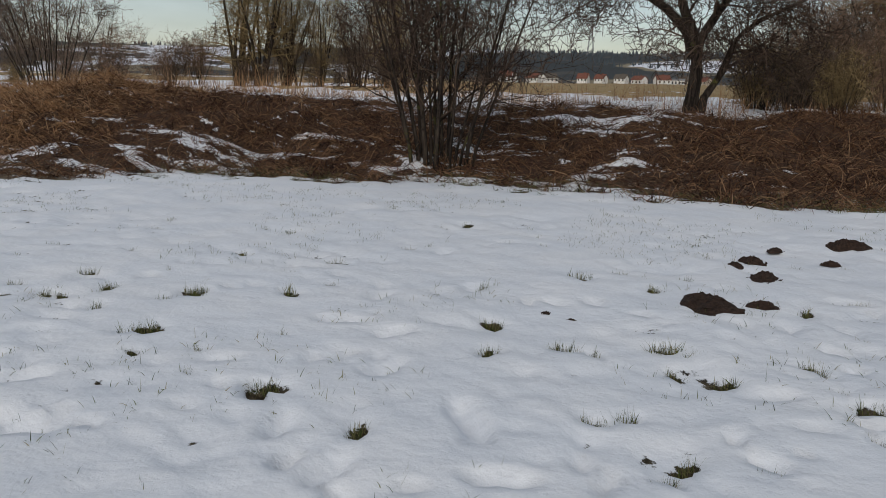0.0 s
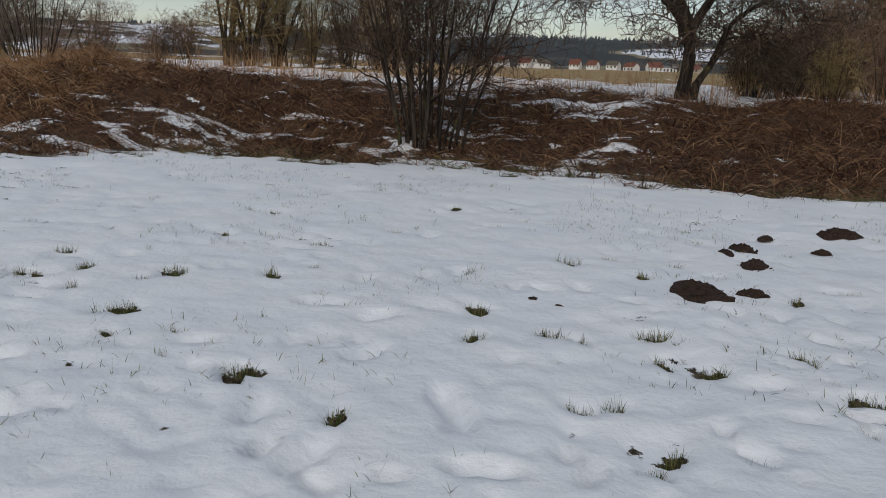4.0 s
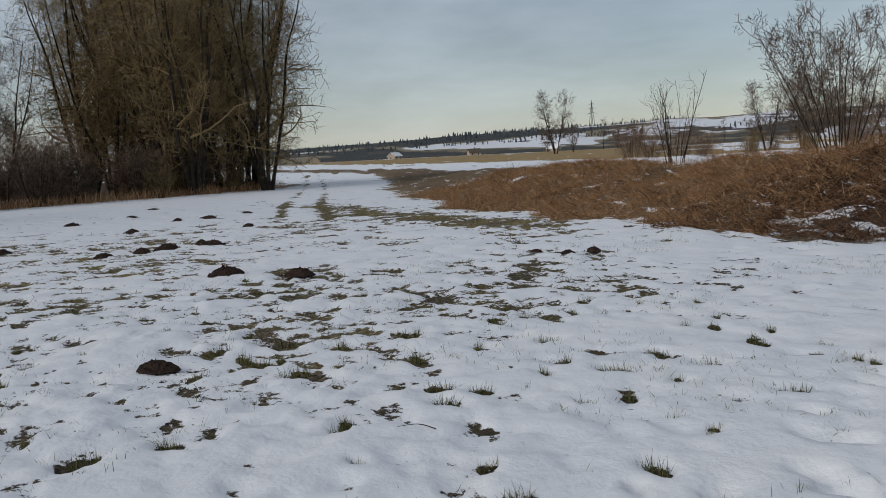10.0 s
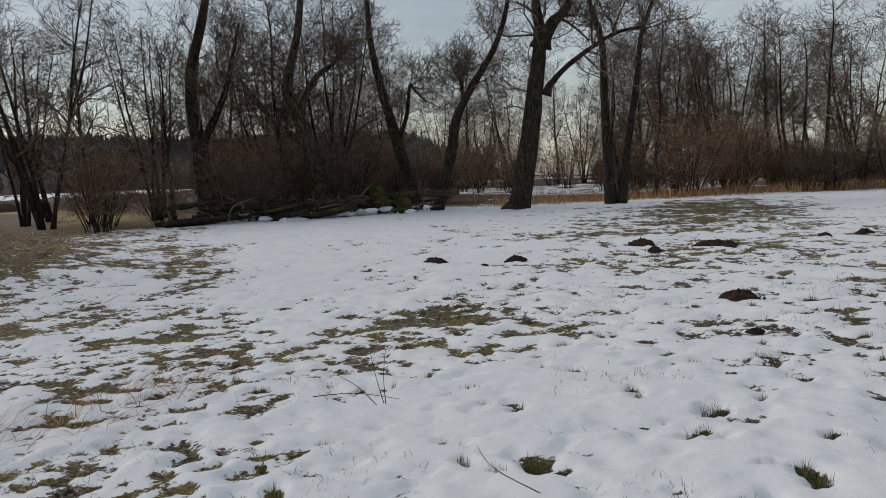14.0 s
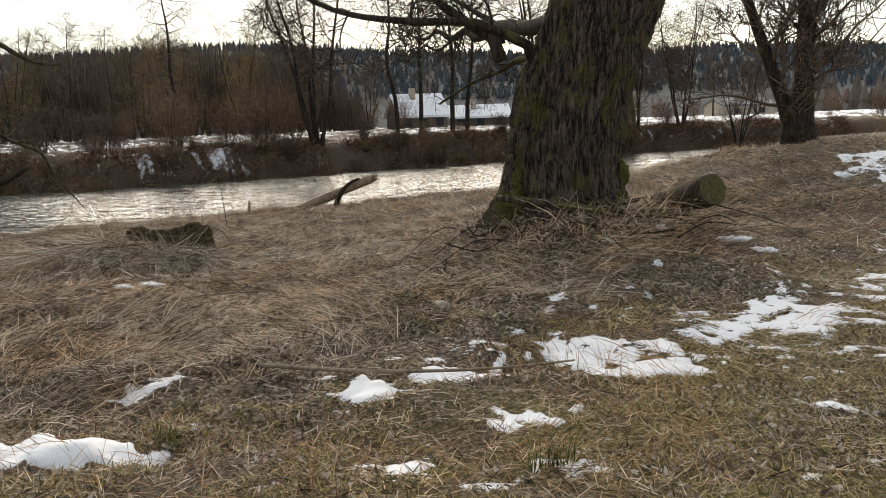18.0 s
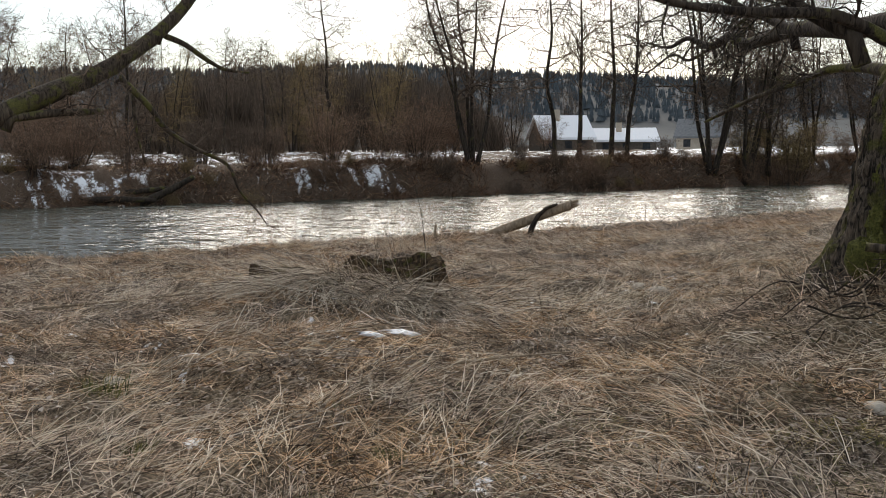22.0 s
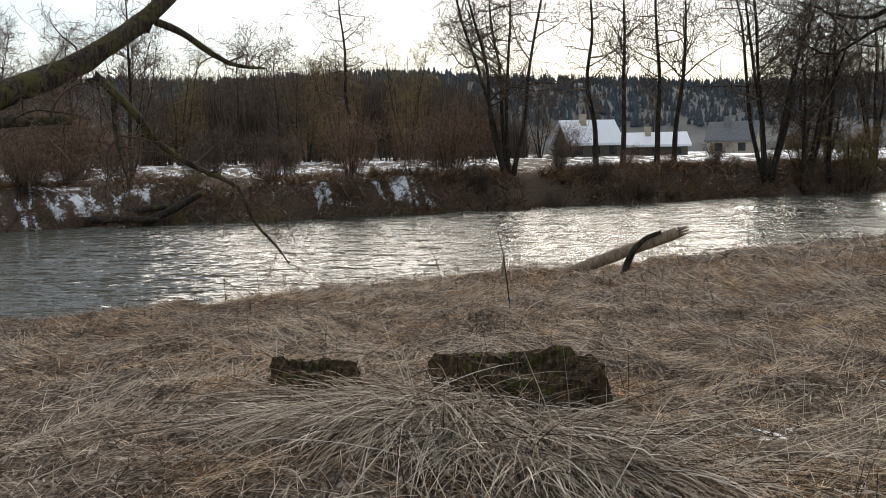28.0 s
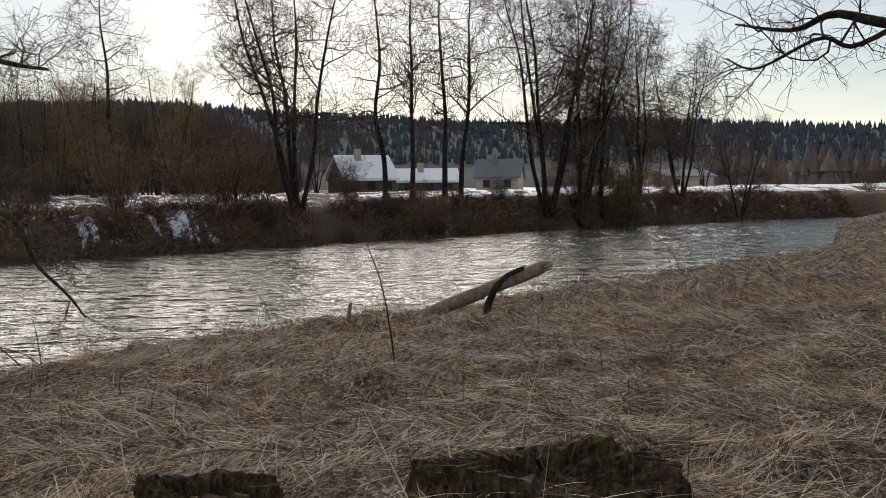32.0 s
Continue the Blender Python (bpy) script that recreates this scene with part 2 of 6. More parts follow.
M_GRASS = material("green_grass", blade_look((0.022, 0.03, 0.008), (0.06, 0.082, 0.02), (0.13, 0.14, 0.038), (0.27, 0.22, 0.105)), 0.75, thin=0.2)
M_SHORT = material("short_dry_grass", blade_look((0.05, 0.043, 0.013), (0.16, 0.14, 0.037), (0.44, 0.36, 0.11), (0.66, 0.52, 0.25), (0.80, 0.66, 0.44)), 0.8, thin=0.2)
M_STALK = material("grey_reed_stems", blade_look((0.03, 0.021, 0.015), (0.08, 0.06, 0.043), (0.40, 0.32, 0.24), (0.62, 0.53, 0.42), (0.80, 0.71, 0.59)), 0.8)
M_LEAF = material("dead_leaves", blade_look((0.06, 0.038, 0.026), (0.22, 0.155, 0.115), (0.44, 0.36, 0.30), (0.62, 0.55, 0.49)), 0.85, thin=0.2)
M_SOIL = material("mole_soil", plain_look((0.012, 0.007, 0.005), (0.075, 0.045, 0.032), 40), 0.95, 0.03)
M_SNOW = material("snow", plain_look((0.78, 0.80, 0.84), (0.87, 0.88, 0.89), 6), 0.6, 0.03)
M_ROCK = material("pale_stone", plain_look((0.25, 0.22, 0.18), (0.5, 0.45, 0.38), 14), 0.9, 0.02)
M_DEADWOOD = material("bleached_wood", plain_look((0.11, 0.08, 0.055), (0.36, 0.28, 0.20), 18, (1.0, 1.0, 0.3)), 0.9, 0.015)
M_CUT = material("cut_wood", plain_look((0.035, 0.032, 0.014), (0.12, 0.105, 0.045), 22), 0.9, 0.01)
M_MOSS = material("green_moss", plain_look((0.025, 0.028, 0.007), (0.12, 0.115, 0.028), 40), 0.95, 0.02)
def rot_look(g):
    n = g.noise(24, 6, 0.7, stretch=(1.0, 1.0, 0.4))
    col = g.ramp(n, (0.34, (0.010, 0.007, 0.005)), (0.52, (0.075, 0.048, 0.026)), (0.70, (0.21, 0.14, 0.075)))
    return g.mix(g.step(g.noise(7, 4), 0.54, 0.66, 0.0, 0.8), col, g.ramp(n, (0.3, (0.03, 0.032, 0.008)), (0.7, (0.15, 0.14, 0.035)))), n


M_ROT = material("rotten_stump", rot_look, 0.95, 0.05)
# blue-grey of the far firs: distance haze mixed into the base colour
M_FOREST_HAZED = material("hazed_far_forest", plain_look((0.042, 0.054, 0.064), (0.088, 0.104, 0.116), 0.12), 0.95)
M_FARWOOD = material("far_bare_wood", plain_look((0.085, 0.068, 0.056), (0.16, 0.13, 0.105), 0.3), 0.95)
M_WHITE = material("white_plaster", plain_look((0.62, 0.61, 0.58), (0.78, 0.77, 0.74), 1.5), 0.85)
M_TILE = material("red_roof_tiles", plain_look((0.12, 0.05, 0.037), (0.22, 0.088, 0.06), 2.0), 0.85)
M_BEIGE = material("beige_plaster", plain_look((0.36, 0.30, 0.23), (0.48, 0.41, 0.33), 1.5), 0.85)
M_WINDOW = material("dark_window", plain_look((0.02, 0.022, 0.025), (0.05, 0.055, 0.06), 2.0), 0.2)
M_STEEL = material("grey_steel", plain_look((0.12, 0.125, 0.13), (0.2, 0.205, 0.21), 3.0), 0.6)


def water_look(g):
    n1 = g.noise(1.0, 2, 0.5, stretch=(0.55, 1.7, 1.0))
    n2 = g.noise(3.2, 2, 0.5, stretch=(0.5, 1.6, 1.0))
    h = g.math("ADD", n1, g.math("MULTIPLY", n2, 0.30))
    g.b.inputs["IOR"].default_value = 1.33
    g.b.inputs["Specular IOR Level"].default_value = 0.42
    return g.ramp(g.noise(0.4, 3), (0.3, (0.055, 0.058, 0.046)), (0.7, (0.095, 0.096, 0.078))), h


M_WATER = material("river_water", water_look, 0.03, 0.32)

# ---- building helpers ----
rng = np.random.default_rng(7)


def part(name, verts, faces, mat, parent=None, label="", smooth=False, more=()):
    """One mesh object. faces: a list; more: whole arrays of faces with as many corners each."""
    me = bpy.data.meshes.new(name)
    packs = ([np.asarray(faces)] if isinstance(faces, np.ndarray) else []) + list(more)
    loose = [] if isinstance(faces, np.ndarray) else list(faces)
    verts = np.asarray(verts, float)
    counts = np.concatenate([np.full(len(p), p.shape[1]) for p in packs] + [np.array([len(q) for q in loose], int)]).astype(np.int32)
    loops = np.concatenate([p.ravel() for p in packs] + [np.array([c for q in loose for c in q], int)]).astype(np.int32)
    me.vertices.add(len(verts))
    me.vertices.foreach_set("co", verts.ravel())
    me.loops.add(len(loops))
    me.loops.foreach_set("vertex_index", loops)
    me.polygons.add(len(counts))
    me.polygons.foreach_set("loop_start", np.concatenate([[0], np.cumsum(counts)[:-1]]).astype(np.int32))
    me.update(calc_edges=True)
    me.materials.append(mat)
    me.polygons.foreach_set("use_smooth", np.full(len(counts), bool(smooth)))
    ob = new(name, me)
    if parent is not None:
        ob.parent = parent
    if label:
        tagged(ob, label)
    return ob


def thing(name, label, category, group="", at=(0, 0, 0), turn=0.0, kind=""):
    ob = new(name)
    ob.empty_display_size = 0.2
    ob.matrix_basis = pose(*at, 0, 0, turn)
    return tagged(ob, label, category, group, kind)


class Heap:
    """Collects vertices and faces for one mesh."""

    def __init__(self):
        self.v, self.f, self.a, self.n = [], [], [], 0

    def add(self, verts, faces):
        verts, faces = np.asarray(verts, float), np.asarray(faces, int)
        self.v.append(verts)
        self.a.append(faces + self.n)
        self.n += len(verts)

    def tubes(self, pts, radii, sides=3):
        """Many limbs of as many points each: pts (n, m, 3), radii (n, m). Two sides make a flat ribbon."""
        n, m = pts.shape[:2]
        tang = np.gradient(pts, axis=1)
        ref = np.where((np.abs(tang[..., 2]).mean(1) > 0.7 * np.linalg.norm(tang, axis=2).mean(1))[:, None], [1.0, 0.13, 0.07], [0.05, 0.1, 1.0])[:, None]
        u = np.cross(tang, ref)
        u /= np.linalg.norm(u, axis=2, keepdims=True) + 1e-9
        w = np.cross(tang / (np.linalg.norm(tang, axis=2, keepdims=True) + 1e-9), u)
        if sides == 2:
            b = rng.uniform(0, np.pi, (n, 1, 1))
            o = (u * np.cos(b) + w * np.sin(b)) * radii[..., None]
            ring = np.stack([pts - o, pts + o], 2)
        else:
            a = np.arange(sides) * 2 * np.pi / sides
            ring = pts[:, :, None] + radii[..., None, None] * (np.cos(a)[:, None] * u[:, :, None] + np.sin(a)[:, None] * w[:, :, None])
        i, j = np.meshgrid(np.arange(m - 1), np.arange(1 if sides == 2 else sides), indexing="ij")
        k = (j + 1) % sides
        one = np.stack([i * sides + j, i * sides + k, (i + 1) * sides + k, (i + 1) * sides + j], -1).reshape(-1, 4)
        self.add(ring.reshape(-1, 3), (np.arange(n)[:, None, None] * (m * sides) + one).reshape(-1, 4))

    def tube(self, pts, radii, sides=6, cap=True, wobble=0.0):
        pts = np.asarray(pts, float)
        radii = np.asarray(radii, float)
        n = len(pts)
        tang = np.gradient(pts, axis=0)
        tang /= np.linalg.norm(tang, axis=1, keepdims=True) + 1e-9
        ref = np.array([1.0, 0.13, 0.07]) if abs(tang[:, 2]).mean() > 0.6 else np.array([0.05, 0.1, 1.0])
        u = np.cross(tang, ref)
        u /= np.linalg.norm(u, axis=1, keepdims=True) + 1e-9
        w = np.cross(tang, u)
        a = np.arange(sides) * 2 * np.pi / sides
        rr = radii[:, None] * (1 + (wobble * rng.standard_normal((n, sides)) if wobble else 0))
        ring = pts[:, None] + rr[..., None] * (np.cos(a)[:, None] * u[:, None] + np.sin(a)[:, None] * w[:, None])
        i, j = np.meshgrid(np.arange(n - 1), np.arange(sides), indexing="ij")
        k = (j + 1) % sides
        faces = np.stack([i * sides + j, i * sides + k, (i + 1) * sides + k, (i + 1) * sides + j], -1).reshape(-1, 4)
        self.add(ring.reshape(-1, 3), faces)
        if cap:
            self.f.append([self.n - sides + q for q in range(sides)])
            self.f.append([self.n - sides * n + q for q in range(sides)][::-1])

    def blades(self, root, way, width, droop, segs=2):
        """Flat, tapering, bent blades, all at once: roots and ways (n, 3), widths and droops (n)."""
        n = len(root)
        length = np.linalg.norm(way, axis=1, keepdims=True)
        side = np.cross(way, [0, 0, 1.0]) + 1e-6 * rng.standard_normal((n, 3))
        side += 0.7 * np.linalg.norm(side, axis=1, keepdims=True) * rng.standard_normal((n, 3))
        side /= np.linalg.norm(side, axis=1, keepdims=True)
        rows = []
        for s in range(segs):
            q = s / segs
            mid = root + way * q - np.array([0, 0, 1.0]) * (droop * q * q)[:, None] * length
            wd = (width * (1 - 0.6 * q))[:, None] * side / 2
            rows += [mid - wd, mid + wd]
        rows.append(root + way - np.array([0, 0, 1.0]) * droop[:, None] * length)
        v = np.stack(rows, 1)
        m = v.shape[1]
        base = np.arange(n)[:, None] * m
        quads = [base + np.array([2 * s, 2 * s + 1, 2 * s + 3, 2 * s + 2]) for s in range(segs - 1)]
        tri = base + np.array([2 * segs - 2, 2 * segs - 1, 2 * segs])
        off = self.n
        self.v.append(v.reshape(-1, 3))
        self.a += [qd + off for qd in quads] + [tri + off]
        self.n += n * m

    def make(self, name, mat, parent=None, label="", smooth=False):
        return part(name, np.concatenate(self.v), self.f, mat, parent, label, smooth, self.a)


def hash2(i, j, seed):
    h = (i * 374761393 + j * 668265263 + seed * 974711) & 0x7FFFFFFF
    h = ((h ^ (h >> 13)) * 1274126177) & 0x7FFFFFFF
    return ((h ^ (h >> 16)) & 0xFFFF) / 65535.0


def vnoise(x, y, seed=0):
    i, j = np.floor(x).astype(np.int64), np.floor(y).astype(np.int64)
    u, v = x - i, y - j
    u, v = u * u * (3 - 2 * u), v * v * (3 - 2 * v)
    return (hash2(i, j, seed) * (1 - u) + hash2(i + 1, j, seed) * u) * (1 - v) + (hash2(i, j + 1, seed) * (1 - u) + hash2(i + 1, j + 1, seed) * u) * v


def fbm(x, y, scale, octaves=4, seed=0, gain=0.5):
    """Noise about 0, of about -0.5 to 0.5; scale: metres."""
    out, amp, tot = 0.0, 1.0, 0.0
    for k in range(octaves):
        f = 2.0**k / scale
        out = out + amp * (vnoise(x * f + 17.3 * k, y * f - 9.1 * k, seed + k) - 0.5)
        tot += amp
        amp *= gain
    return out / tot


def sstep(v, lo, hi):
    q = np.clip((v - lo) / (hi - lo), 0, 1)
    return q * q * (3 - 2 * q)


# ---- the lie of the land ----
NEAR_X, NEAR_Y = (-200, -60, -30, -17, -12, -3, 1.5, 4.3, 7, 9.3, 10.6, 12.2, 14, 17, 25, 45, 120), (-150, -80, -61, -51, -43, -36, -32.3, -29.6, -28.6, -26.4, -25.1, -23.6, -22.0, -20.4, -17.5, -12, 8)
FAR_X, FAR_Y = (-200, -80, -38.5, -22.5, -7.4, 0.9, 10, 15, 21, 30, 50, 120), (-165, -100, -79, -73.4, -66.3, -60.3, -54.7, -51.5, -48, -44, -35, -8)
BRUSH_X, BRUSH_Y = (-120, -70, -46, -27, -21, -15, -11, -9.5, -8, -5.9, -4.2, -1, 1, 2.3, 10, 40, 200), (40, 24, 15.5, 10.8, 10.6, 10.2, 10.1, 10.3, 12.2, 12.2, 12.4, 11.9, 12.3, 12.7, 15, 25, 70)
WATER_Z = -1.3


def near_bank(x, y=0.0):
    return np.interp(x, NEAR_X, NEAR_Y) + 0.5 * fbm(x, x * 0, 2.5, 3, 40)


def far_bank(x):
    return np.interp(x, FAR_X, FAR_Y) + 1.2 * fbm(x, x * 0, 5, 3, 41)


def brush_front(x):
    return np.interp(x, BRUSH_X, BRUSH_Y) + 1.6 * fbm(x, x * 0, 3.0, 3, 42)


def bump_at(x, y, cx, cy, r, h):
    return h * np.exp(-((x - cx) ** 2 + (y - cy) ** 2) / (r * r))


def land(x, y):
    """Height of the ground without snow."""
    x, y = np.asarray(x, float), np.asarray(y, float)
    side, over = y - near_bank(x), far_bank(x) - y
    z = -0.04 * np.clip(-(y + 1), 0, 14) - 0.022 * np.clip(-(y + 15), 0, 13)
    z = z * sstep(x, -22, -8)
    z = z + bump_at(x, y, -9, -24, 6.5, 1.5) + bump_at(x, y, -0.8, -13.8, 2.4, 0.75) + bump_at(x, y, 6.1, -15.5, 1.4, 0.36) + bump_at(x, y, 7.7, -16.7, 1.0, 0.08) + bump_at(x, y, -14.5, 15.5, 3.2, 0.45)
    lift = np.clip((y - brush_front(x)) / 8.5, 0, 1)
    bank = sstep(lift, 0, 1) * np.interp(x, (-75, -45, -30, 60), (0.3, 0.9, 1.05, 1.05))
    z = z + np.where(y > 5, bank * (1 + 0.5 * fbm(x, y, 2.2, 3, 5)) + 0.6 * np.abs(fbm(x, y, 1.5, 2, 4)) * sstep(lift, 0.06, 0.3) * sstep(lift, 1.0, 0.8), 0)
    z = z + sstep(np.hypot(x, y), 90, 500) * np.where(y > 0, 3.0, 0.6)
    z = z + 0.05 * fbm(x, y, 1.1, 3, 3) * sstep(np.hypot(x, y), 200, 20)
    shaggy = sstep(0.72 * x - 0.7 * y, 4.5, 7.0) * sstep(y, 2, -2) * sstep(np.hypot(x - 4, y + 10), 40, 25)
    z = z + shaggy * (0.30 * fbm(x, y, 0.85, 2, 6) + 0.24 * np.abs(fbm(x, y, 0.42, 2, 7)))
    wet = -2.1
    z = np.where(over > 0, wet + (wet * -1 + 0.55 + 0.5 * sstep(over, 5, 40)) * sstep(over + 2.4 * fbm(x, y, 1.7, 3, 8), -0.5, 3.4) + np.where(over > 1, 0.5 * fbm(x, y, 1.2, 2, 9), 0), z)
    z = np.where((over <= 0) & (side < 0.9), wet + (z - wet) * sstep(side, -1.0, 0.9), z)
    return z


# footprints in the snow: x, y, turn, half length, depth
PRINTS = [(-2.31, 5.62, 1.4, 0.15, 0.06), (-2.31, 4.91, 0.3, 0.16, 0.05), (-1.85, 4.77, 0.6, 0.15, 0.05), (-1.66, 4.09, 1.2, 0.15, 0.06), (-2.15, 3.55, 1.9, 0.14, 0.08), (-1.83, 3.18, 1.7, 0.16, 0.05),
          (-1.61, 2.87, 1.5, 0.10, 0.07), (-1.42, 2.84, 1.4, 0.17, 0.05), (-1.08, 3.64, 2.0, 0.16, 0.06), (-0.95, 3.45, 2.0, 0.16, 0.06), (-0.72, 3.0, 0.2, 0.15, 0.08), (-2.9, 2.77, 0.8, 0.16, 0.06),
          (-4.68, 5.27, 0.9, 0.14, 0.05), (-3.45, 3.27, 0.7, 0.2, 0.05), (-2.96, 2.78, 1.0, 0.15, 0.07), (-3.14, 2.82, 0.4, 0.16, 0.05), (-3.9, 3.5, 0.6, 0.15, 0.04), (-2.6, 3.9, 0.5, 0.14, 0.04)]
trail = np.random.default_rng(19)
for ax, ay, bx, by in ((-3.4, 1.6, -1.2, 5.8), (-0.3, 2.2, 1.6, 7.2), (-4.9, 3.2, -2.4, 7.6), (-2.0, 2.0, 0.9, 4.2), (-6.5, 2.5, -3.6, 6.2), (-8.0, -1.0, -4.6, 2.6), (-9.5, -4.5, -4.2, -1.2), (-3.6, 6.4, 1.2, 5.6)):
    for q in np.linspace(0, 1, 15):
        PRINTS.append((ax + (bx - ax) * q + trail.normal(0, 0.13), ay + (by - ay) * q + trail.normal(0, 0.13), trail.uniform(0, 3), trail.uniform(0.05, 0.11), trail.uniform(0.025, 0.06)))
# grass tufts that have melted out of the snow: x, y, size
TUFTS = [(-4.29, 5.09, 0.8), (-4.62, 4.77, 0.6), (-5.01, 4.92, 0.6), (-3.61, 5.19, 1.0), (-3.37, 4.18, 1.6), (-2.97, 5.46, 1.5), (-3.12, 6.58, 0.8), (-4.01, 6.54, 0.6), (-1.64, 6.22, 1.1), (-1.34, 5.23, 0.9),
         (-1.2, 4.6, 1.0), (-0.78, 4.86, 1.3), (-0.59, 4.79, 0.8), (-1.0, 6.84, 1.5), (-0.39, 6.65, 0.8), (-0.2, 5.06, 1.6), (-0.13, 4.63, 0.6), (0.16, 4.58, 0.8), (0.64, 4.97, 1.2), (-0.32, 3.83, 1.0),
         (-0.45, 3.74, 0.7), (-0.01, 3.42, 0.6), (0.88, 4.4, 1.2), (0.72, 6.36, 0.8), (1.12, 6.72, 0.7), (-1.46, 3.24, 0.8), (-2.15, 3.62, 0.8), (-2.51, 4.49, 0.6), (-5.52, 3.69, 0.9), (-5.68, 2.97, 1.1), (-5.26, 3.16, 1.4),
         (-5.43, 4.58, 1.0), (-4.23, 3.8, 1.1), (-5.64, 4.96, 0.8), (-5.07, 3.81, 0.8), (-3.62, 5.17, 1.0), (-4.29, 5.06, 0.8), (-3.58, 2.21, 1.2), (-3.59, 1.43, 1.1), (-4.41, 0.93, 0.7), (-5.04, 1.02, 0.8),
         (-5.21, 1.79, 1.1), (-7.33, 2.4, 1.2), (-6.46, 3.29, 1.0), (-6.56, 2.67, 1.2), (-5.56, 1.9, 1.2), (-7.21, 1.68, 1.6), (-7.66, 1.29, 1.6), (-6.47, 2.08, 1.6), (-6.51, 1.1, 1.8), (-7.22, 0.86, 1.8), (-7.72, 0.73, 1.4),
         (-4.5, -1.2, 1.0), (-5.3, -0.4, 1.1), (-4.2, -2.6, 1.0), (-5.6, -1.9, 1.1), (-3.9, -0.4, 0.9)]
more = np.random.default_rng(9)
TUFTS += [(float(a), float(b), float(c)) for a, b, c in zip(more.uniform(-13, -3.2, 155), more.uniform(-8.0, 5.5, 155), more.uniform(0.3, 0.9, 155))]
TUFTS += [(float(a), float(b), float(c)) for a, b, c in zip(more.uniform(-6, 2.6, 72), more.uniform(2.3, 9.4, 72), more.uniform(0.2, 0.5, 72))]


# what is left of the snow towards the river: x, y, size; its band along the dead grass; the farm track
PATCHES = [(3.6, -6.8, 0.42), (3.9, -6.95, 0.3), (3.25, -6.75, 0.3), (3.3, -8.15, 0.34), (1.57, -7.93, 0.28), (1.13, -8.16, 0.3), (0.78, -8.5, 0.25), (0.73, -7.23, 0.33), (0.05, -8.9, 0.4), (-0.36, -8.3, 0.38), (5.92, -7.74, 0.3), (6.1, -7.6, 0.22), (5.35, -12.7, 0.2), (5.6, -12.75, 0.16)]
BAND = ((0.2, -8.7), (-2.2, -9.8), (-5.1, -12.3), (-7.6, -16.5), (-8.4, -21.5))
TRACK = ((-25, 5.8), (-34, 8.0), (-60, 15.4), (-90, 23.2), (-130, 33.5))


def track_dist(x, y, line):
    best = np.full(np.shape(x), 1e9)
    for (ax, ay), (bx, by) in zip(line, line[1:]):
        q = np.clip(((x - ax) * (bx - ax) + (y - ay) * (by - ay)) / ((bx - ax) ** 2 + (by - ay) ** 2), 0, 1)
        best = np.minimum(best, np.hypot(x - ax - q * (bx - ax), y - ay - q * (by - ay)))
    return best


def wood_floor(x, y):
    """1 under the wood to the west, 0 in the open."""
    edge = np.interp(y, (-60, -40, -34, -30, -27, -22, -16, -10, 14, 20), (-40, -29, -22, -21, -24, -38, -43, -51, -66, -75))
    return sstep(edge - x + 2.0 * fbm(x, y, 4, 2, 23), -1.0, 1.5) * sstep(y, 22, 16) * (0.6 + 0.8 * sstep(fbm(x, y, 25, 2, 24), 0.1, -0.05))


